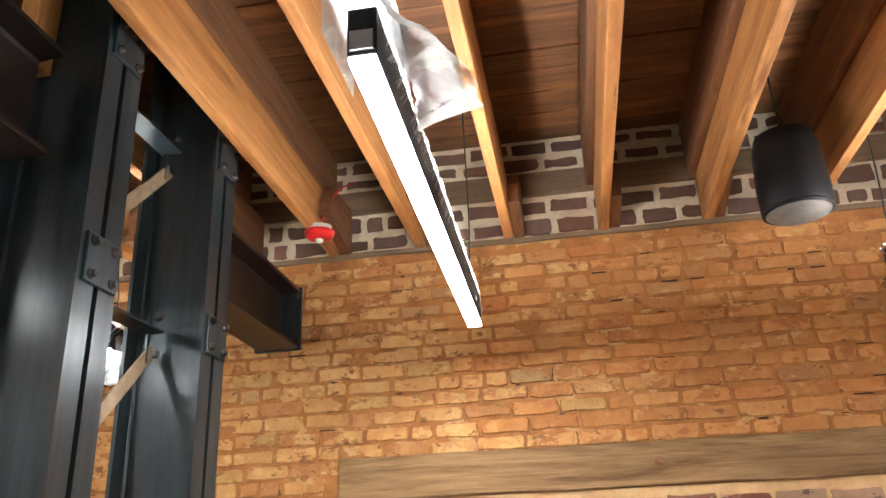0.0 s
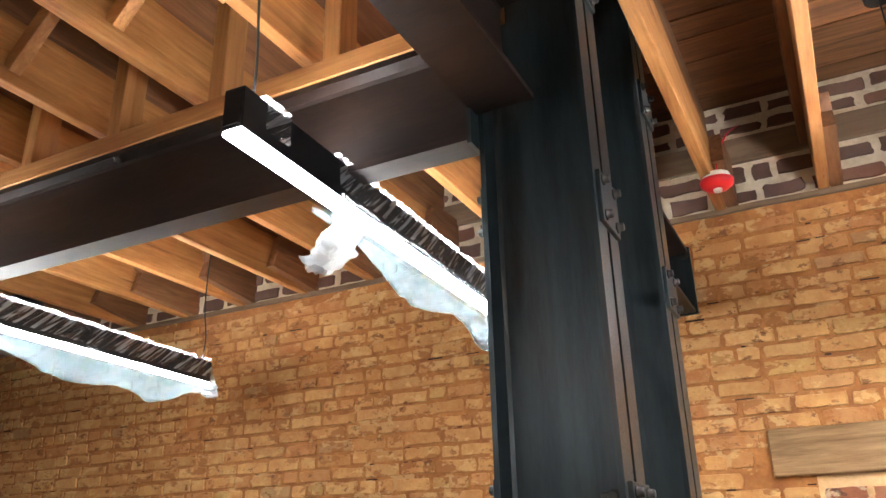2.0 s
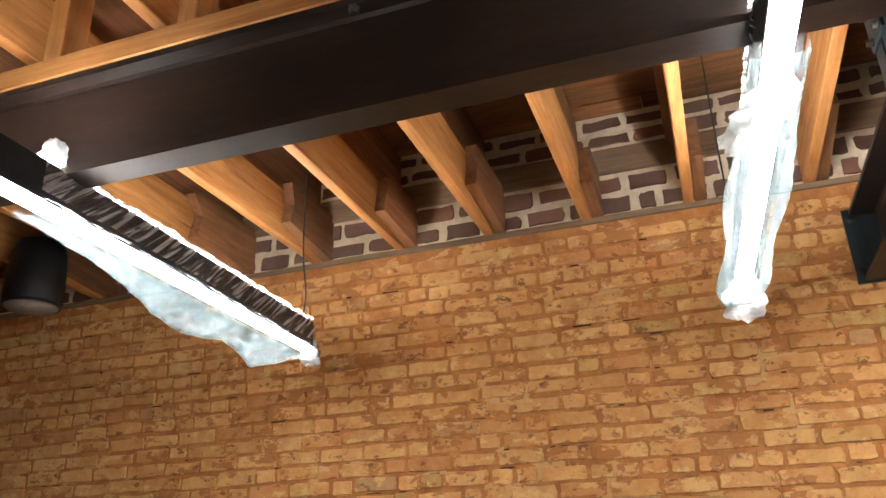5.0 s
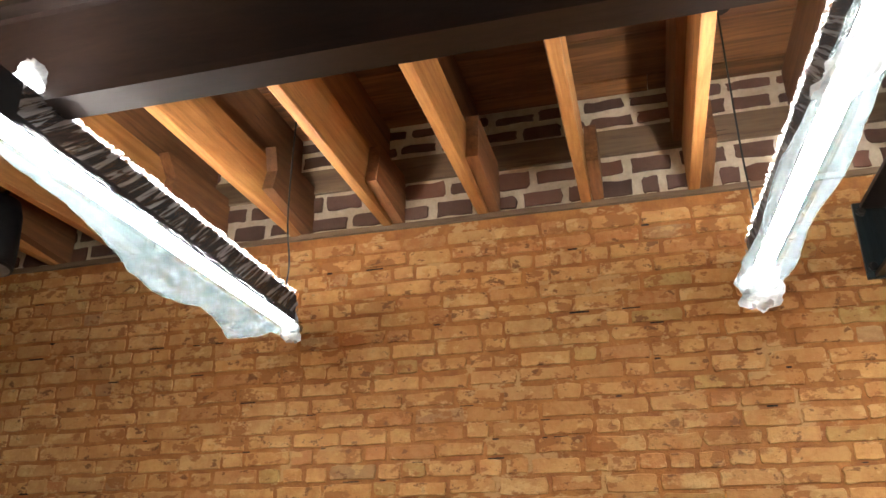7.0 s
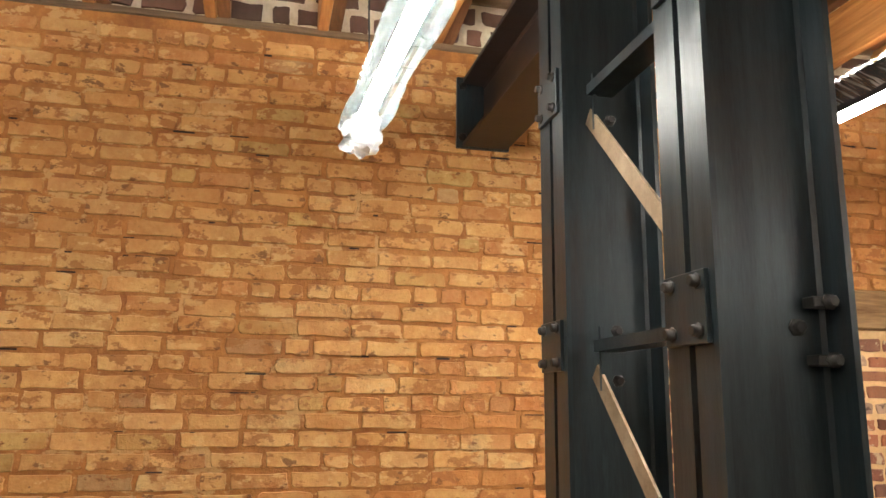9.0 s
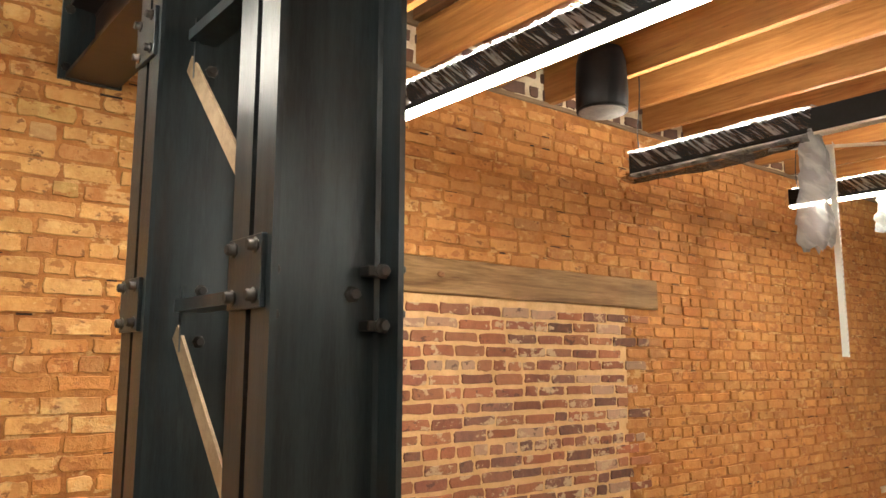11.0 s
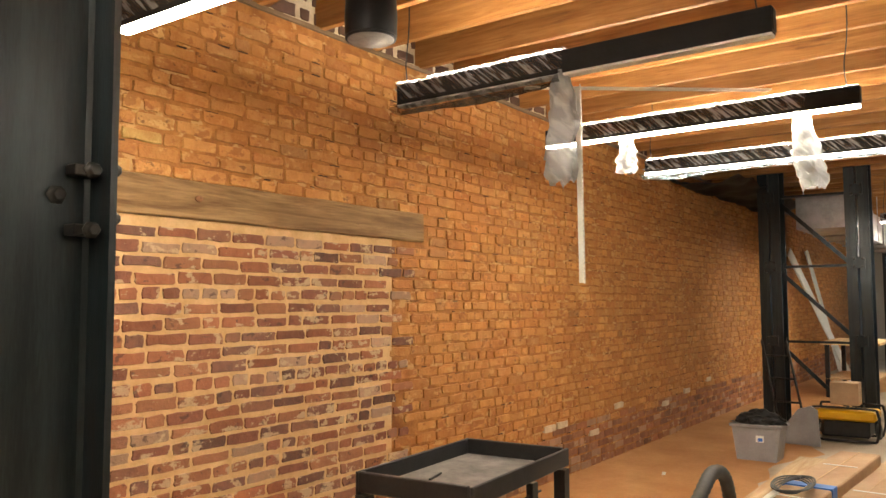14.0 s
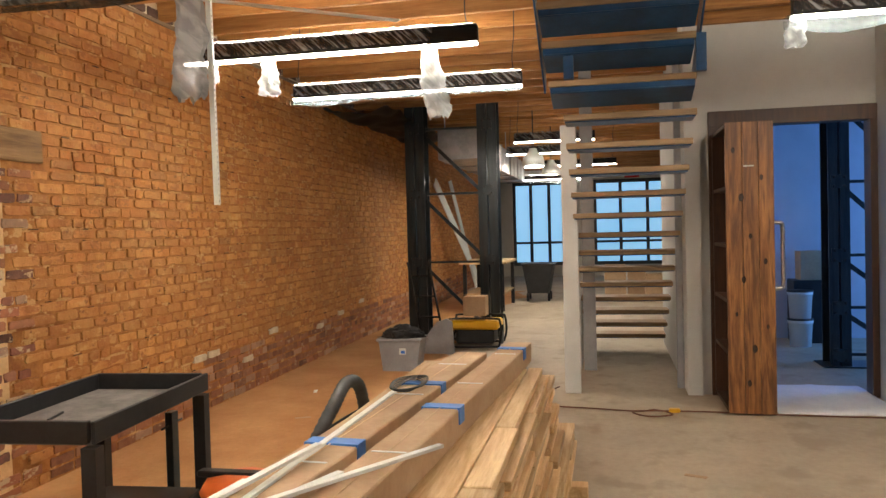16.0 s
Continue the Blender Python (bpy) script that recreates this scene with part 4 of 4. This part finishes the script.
def carton(x0, x1, yc, w, z0, h, turn, tapes, label):
    c = thing("long_carton", label, "carton", (x0, yc, z0), "long cartons")
    ln = x1 - x0
    bm = boxes((0, -w / 2, 0, ln, w / 2, h), bevel=.005)
    bmesh.ops.subdivide_edges(bm, edges=[e for e in bm.edges if abs(e.verts[0].co.x - e.verts[1].co.x) > 1], cuts=24)
    for v in bm.verts:
        v.co += Vector((0, .004, .003)) * noise.noise(v.co * 4 + Vector((yc * 5, 0, 0)))
    part("box", bm, M_CARD, c)
    part("seam", boxes((.01, -.002, h + .0035, ln - .01, .002, h + .0045)), M_LUMBER, c)
    for k, t in enumerate(tapes):
        part("tape", boxes((t, -w / 2 - .005, h * .5, t + .065, w / 2 + .003, h + .005)), M_FADEDTAPE, c, "blue masking tape")
    for t in (.3, .62, .86):
        part("printed_strip", boxes((ln * t, -w * .42, h + .0036, ln * t + .012, w * .36, h + .0048)), M_WHITE, c, "pale packing strap")
    c.rotation_euler = (0, 0, radians(turn))
    return c


carton(2.85, 5.68, 1.965, .17, .658, .1, -3.9, (1.04, 1.96), "long flat brown carton tied with blue tape")
carton(2.85, 5.97, 1.742, .135, .658, .11, -3.5, (1.5, 2.85), "long narrow brown carton tied with blue tape")
tag_strip = (((3.2, 1.93, .762), (4.66, 1.905, .762)), ((3.0, 2.02, .785), (3.78, 1.89, .79)), ((3.2, 1.9, .79), (3.81, 1.53, .79)), ((2.95, 1.97, .78), (3.55, 1.74, .785)), ((2.9, 2.07, .765), (3.5, 1.98, .77)))
for p, q in tag_strip:
    single("trim_strip", bar(p, q, .022, .01, (0, 0, 1), .001), M_WHITE, "white metal trim strip lying on the cartons", "trim strip", "loose trim strips")
coil = thing("cable_coil", "coiled thin grey cable lying on a carton", "cable", (4.72, 1.86, .768))
for k in range(5):
    part("loop", tube([((.11 + .008 * k) * math.cos(a) * 1.1, (.045 + .006 * k) * math.sin(a), .006 + .003 * k + .003 * math.sin(a * 3 + k)) for a in [2 * math.pi * i / 28 for i in range(29)]], .003, 6), M_HOSE, coil)
coil2 = thing("cable_coil", "dark loose cable coil on the lumber", "cable", (3.35, 1.5, .668))
for k in range(4):
    part("loop", tube([((.12 + .02 * k) * math.cos(a), (.07 + .015 * k) * math.sin(a), .01 + .006 * k + .02 * math.sin(a * 2 + k)) for a in [2 * math.pi * i / 28 for i in range(29)]], .004, 6), M_CABLE, coil2)
single("cardboard_offcut", boxes((3.0, 1.5, .668, 3.25, 1.66, .74), bevel=.004), M_CARD, "small brown cardboard box on the lumber", "box")

# vacuum with hose
vac = thing("shop_vacuum", "black and orange shop vacuum beside the lumber", "vacuum", (4.9, 2.72, 0))
part("tank", lathe([(.16, .02), (.19, .05), (.19, .2), (.17, .23)], 28), M_CART, vac)
part("lid", lathe([(.17, .23), (.18, .25), (.15, .3), (.06, .32)], 28), M_ORANGE, vac, "orange motor lid")
part("carry_bar", boxes((-.03, -.2, .3, .03, .2, .33), bevel=.006), M_CART, vac)
pts = smooth_path([(.0, -.1, .28), (.05, -.3, .4), (.2, -.37, .56), (.43, -.37, .65), (.63, -.37, .6), (.73, -.37, .42), (.75, -.37, .25), (.77, -.36, .06)], 12)
part("hose", tube(pts, [.03 + .004 * (i % 2) for i in range(len(pts))], 12), M_HOSE, vac, "ribbed grey hose")
single("power_cord", tube(smooth_path([(4.9, 2.5, .34), (5.15, 2.45, .42), (5.45, 2.3, .5), (5.7, 2.15, .48), (5.9, 2.1, .35), (6.0, 2.12, .02)], 8), .007, 8), M_CABLE, "black power cord looping over the lumber", "cord")

# tote, generator and shield
tote = thing("storage_tote", "grey plastic tote heaped with black cloth", "tote", (9.25, 3.1, 0))
bm = prism([(-.2, 0), (.2, 0), (.25, .36), (-.25, .36)], "x", -.16, .16)
part("tub", bm, M_BIN, tote)
part("rim", boxes((-.19, -.27, .35, .19, .27, .385), bevel=.008), M_BIN, tote)
part("sticker", boxes((-.1635, -.08, .2, -.1605, .0, .27)), M_WHITE, tote, "white and blue sticker")
part("sticker_print", boxes((-.166, -.07, .21, -.1638, -.02, .245)), M_TAPE, tote)
bm = bmesh.new()
bmesh.ops.create_icosphere(bm, subdivisions=4, radius=1)
for v in bm.verts:
    d = 1 + .35 * noise.noise(v.co * 2.1) + .12 * noise.noise(v.co * 6)
    v.co = Vector((v.co.x * .17 * d, v.co.y * .25 * d, .385 + max(0, v.co.z) * .13 * d))
single("black_cloth", bm, M_CART, "crumpled black cloth heaped in the tote", "cloth").matrix_world = Matrix.Translation((9.25, 3.12, 0)) @ Matrix.Scale(.86, 4)
tote.location, tote.scale = (9.25, 3.12, 0), (.86, .86, .86)
gen = thing("portable_generator", "yellow portable generator in a black tube frame", "generator", (10.85, 2.62, 0))
part("tank", boxes((-.26, -.36, .27, .26, .36, .4), bevel=.03), M_YELLOW, gen, "yellow fuel tank")
part("engine", boxes((-.22, -.28, .06, .22, .28, .27), bevel=.02), M_CART, gen)
for x in (-.29, .29):
    part("tube_frame", tube(smooth_path([(x, -.36, .03), (x, -.4, .2), (x, -.38, .4), (x, -.3, .44), (x, .3, .44), (x, .38, .4), (x, .4, .2), (x, .36, .03), (x, -.36, .03)], 5), .016, 10), M_CART, gen)
part("fuel_cap", lathe([(.045, .4), (.045, .42), (.02, .425)], 16), M_CART, gen)
for y in (-.33, .33):
    w = part("wheel", lathe([(.08, -.03), (.1, -.02), (.1, .02), (.08, .03)], 20), M_HOSE, gen)
    w.matrix_local = Matrix.Translation((.2, y, .1)) @ Matrix.Rotation(radians(90), 4, 'X')
gen.scale = (.8, .8, .8)
single("cardboard_box", boxes((10.74, 2.5, .366, 10.98, 2.77, .6), bevel=.004), M_CARD, "brown cardboard box standing on the generator", "box")
single("grey_shield", prism([(2.78, .0), (3.16, .0), (3.1, .2), (2.98, .36), (2.86, .4), (2.8, .36)], "x", 10.2, 10.24), M_BIN, "grey rounded panel leaning by the tote", "panel")
hand_truck = thing("hand_truck", "black tubular hand truck beside the column", "hand truck", (10.9, 3.2, 0))
for y in (-.15, .12):
    part("rail", tube([(-.03, y - .02, .012), (.35, y + .25, 1.0)], .014, 8), M_CART, hand_truck)
for k in range(3):
    part("cross_bar", tube([(.09 + .1 * k, -.08 + .07 * k, .33 + .25 * k), (.09 + .1 * k, .18 + .07 * k, .33 + .25 * k)], .012, 8), M_CART, hand_truck)

# brick dust swept along the foot of the wall
bm = bmesh.new()
nx = 120
lo = [bm.verts.new((X0 + .2 * i, 2.85 + .35 * noise.noise(Vector((i * .21, 0, 0))) + .1 * noise.noise(Vector((i * .9, 4, 0))), .0025)) for i in range(nx)]
hi = [bm.verts.new((X0 + .2 * i, WY - .002, .006)) for i in range(nx)]
for i in range(nx - 1):
    bm.faces.new((lo[i], lo[i + 1], hi[i + 1], hi[i]))
tagged(single("brick_dust", bm, M_DUSTRED, "orange brick dust lying along the foot of the wall", "dust"), kind="stuff")

# cords and scraps on the floor
single("extension_cord", tube(smooth_path([(8.45, 1.5, .012), (8.1, 1.62, .012), (7.75, 1.58, .012), (7.66, 1.2, .012), (7.6, .86, .012), (7.66, .74, .012), (7.52, .62, .012), (7.42, .8, .018), (7.56, .9, .02), (7.63, .6, .012), (7.62, .18, .012), (7.58, -.3, .012), (7.56, -1.1, .012)], 8), .006, 8), M_CORD, "brown extension cord winding over the concrete", "cord")
single("cord_plug", boxes((7.6, .56, .003, 7.64, .64, .035), bevel=.006), M_YELLOW, "yellow and red cord plug on the floor", "plug")
for k, (x, y, a) in enumerate(((8.05, 3.6, .3), (6.1, .55, 1.2), (5.6, -.2, .2), (7.2, 3.3, 2.0), (6.6, 3.0, .7))):
    single("scrap", bar((x, y, .004), (x + .12 * math.cos(a), y + .12 * math.sin(a), .004), .03, .004), M_CARD if k % 2 else M_WHITE, "small scrap of packing lying on the floor", "scrap", "floor scraps")

# ---- brickwork ----
rb = random.Random(5)


def outline(w, h, cut, r):
    """An uneven brick face round its centre."""
    pts = []
    for sx, sz in ((-1, -1), (1, -1), (1, 1), (-1, 1)):
        a = (sx * (w / 2 - r.uniform(.1, 1) * cut), sz * (h / 2 - r.uniform(-.05, .4) * cut))
        b = (sx * (w / 2 - r.uniform(-.05, .4) * cut), sz * (h / 2 - r.uniform(.1, 1) * cut))
        pts += [b, a] if sx * sz > 0 else [a, b]
        nx, nz = ((sx, 0) if sx * sz < 0 else (0, sz))
        for t in ((-.22, .18) if nz else (.0,)):
            if nz:
                pts.append((t * w * -sz * -1 if sz > 0 else t * w, sz * (h / 2 - r.uniform(-.1, .45) * cut)))
            else:
                pts.append((sx * (w / 2 - r.uniform(-.1, .45) * cut), 0))
    mid = sorted(pts, key=lambda p: math.atan2(p[1] * w / h, p[0]))
    return mid


def brick_shell(verts, faces, cx, cz, w, h, y_back, proud, cut, r):
    """Adds one brick: a slightly tilted front face and its four chamfered sides."""
    o = outline(w, h, cut, r)
    n0 = len(verts)
    tx, tz = r.uniform(-.012, .012), r.uniform(-.03, .03)
    for x, z in o:
        verts.append((cx + x * .985, y_back - proud + x * tx + z * tz, cz + z * .96))
    for x, z in o:
        verts.append((cx + x * 1.02, y_back, cz + z * 1.04))
    n = len(o)
    faces.append([n0 + k for k in range(n)])
    for k in range(n):
        k2 = (k + 1) % n
        faces.append((n0 + k2, n0 + k, n0 + n + k, n0 + n + k2))


def rows_of(x0, x1, z0, z1, course, stretcher, header, joint, head, r):
    """Every brick's centre and size over a field, with a row of headers now and then."""
    z, k = z0, 0
    while z + course * .6 < z1:
        x = x0 - r.uniform(0, stretcher)
        mixed = k % 6 == 3
        while x < x1:
            w = header if (mixed and r.random() < .8) or r.random() < .16 else stretcher * r.uniform(.94, 1.05)
            a, b = max(x, x0), min(x + w, x1)
            if b - a > .04:
                yield (a + b) / 2, z + course / 2 + r.uniform(-.0045, .0045) + .006 * noise.noise(Vector((x * .9, z * 2, 7))), b - a - head * r.uniform(.5, 1.5), course - joint * r.uniform(.55, 1.4)
            x += w
        z += course
        k += 1


def shell_mesh(name, verts, faces, mat, parent, label):
    me = bpy.data.meshes.new(name)
    me.from_pydata(verts, [], faces)
    me.update()
    ob = new(name, me)
    ob.parent = parent
    me.materials.append(mat)
    return tagged(ob, label, kind="stuff")


wall = bpy.data.objects["wall_brick"]
infill = bpy.data.objects["wall_infill"]
upper = bpy.data.objects["wall_brick_upper"]


def in_infill(x, z):
    edge = 5.4 + .07 * ((int(z / .0698) % 2) * 2 - 1)
    return 2.62 < x < edge and z < 1.85


def in_lintel(x, z):
    return 2.45 < x < 5.59 and 1.83 < z < 2.04


near, far_v, far_f, old_v, old_f, red_v, red_f = [], [], [], [], [], [], []
for cx, cz, w, h in rows_of(X0, X1 - 1.2, .0, LEDGE - .012, .0698, .208, .104, .0125, .0125, rb):
    if in_infill(cx, cz) or in_lintel(cx, cz):
        continue
    proud = rb.uniform(.003, .012) if cx < 5.5 else rb.uniform(.002, .011)
    bare = cx > 5.6 and cz < .42 - .1 * noise.noise(Vector((cx * .8, 0, 0))) - .05 * rb.random()
    if .25 < cx < 2.6 and 1.72 < cz < 2.95 and len(near) < 300:
        near.append((cx, cz, w, h, proud))
    elif bare:
        brick_shell(old_v, old_f, cx, cz, w, h, WY + .013, proud, .011, rb)
    elif cx + .8 * rb.random() > 3.8 - 1.3 * (cz < 1.6):
        brick_shell(red_v, red_f, cx, cz, w, h, WY + .013, proud * 1.3, .016, rb)
    else:
        brick_shell(far_v, far_f, cx, cz, w, h, WY + .013, proud, .014, rb)
shell_mesh("orange_brick_field", red_v, red_f, M_BRICKO, wall, "orange washed bricks with worn edges")
shell_mesh("brick_field", far_v, far_f, M_BRICK, wall, "tan and orange washed bricks")
bm = bmesh.new()
for k in range(420):
    cx, row = rb.uniform(-2.5, 12), rb.randrange(4, 42)
    cz = row * .0698 + rb.uniform(-.003, .003)
    if in_infill(cx, cz - .05) or in_lintel(cx, cz):
        continue
    ln, th = rb.uniform(.015, .08), rb.uniform(.003, .007)
    box(bm, cx, WY + .0075, cz - th / 2, cx + ln, WY + .014, cz + th / 2 + rb.uniform(-.001, .001))
gaps = part("joint_gaps", bm, M_GAP, wall, "small dark gaps where mortar is missing")
tagged(gaps, kind="stuff")
pale_v, pale_f = [], []
for cx, cz in ((7.49, .435), (7.27, .43), (8.66, .47), (9.9, .36), (10.6, .43), (8.1, .29), (11.4, .5), (6.6, .3)):
    brick_shell(pale_v, pale_f, cx, cz, .19, .056, WY + .012, .018, .012, rb)
shell_mesh("pale_bricks", pale_v, pale_f, M_WHITEMORTAR, wall, "a few bricks smeared with white paint")
shell_mesh("bare_brick_field", old_v, old_f, M_OLDBRICK, wall, "bare dark red bricks along the floor")


def pieces(parent, rows, mat, y_back, cut, sizes, seed):
    """Single bricks as parts that share a few meshes."""
    shapes = []
    for k in range(14):
        v, f = [], []
        w, h = sizes[0] if k < 9 else sizes[1]
        brick_shell(v, f, 0, 0, w, h, .0, .01, cut, random.Random(seed + k))
        me = bpy.data.meshes.new("brick")
        me.from_pydata(v, [], f)
        me.materials.append(mat)
        shapes.append((w, h, me))
    for cx, cz, w, h, proud in rows:
        sw, sh, me = shapes[rb.randrange(9)] if w > .13 else shapes[9 + rb.randrange(5)]
        ob = new("brick", me)
        ob.parent = parent
        ob.matrix_local = Matrix.Translation((cx, y_back, cz)) @ Matrix.Diagonal((w / sw, proud / .01, h / sh, 1))


pieces(wall, near, M_BRICKP, WY + .013, .014, ((.195, .0575), (.092, .0575)), 40)
inf = [(cx, cz, w, h, rb.uniform(.004, .009)) for cx, cz, w, h in rows_of(2.63, 5.5, .0, 1.835, .0698, .212, .106, .0185, .013, rb) if in_infill(cx + w * .3, cz)]
pieces(infill, inf, M_OLDBRICKP, WY + .003, .015, ((.2, .052), (.095, .052)), 70)

v, f = [], []
for za, zb in ((LEDGE + .015, 3.205), (3.34, DECK - .01)):
    for cx, cz, w, h in rows_of(X0, X1 - 1.2, za, zb, (zb - za) / 2, .2, .11, .033, .028, rb):
        brick_shell(v, f, cx, cz, w, h, WY + .031, rb.uniform(.004, .012), .018, rb)
shell_mesh("upper_bricks", v, f, M_UPBRICK, upper, "dark brown bricks in thick pale mortar")
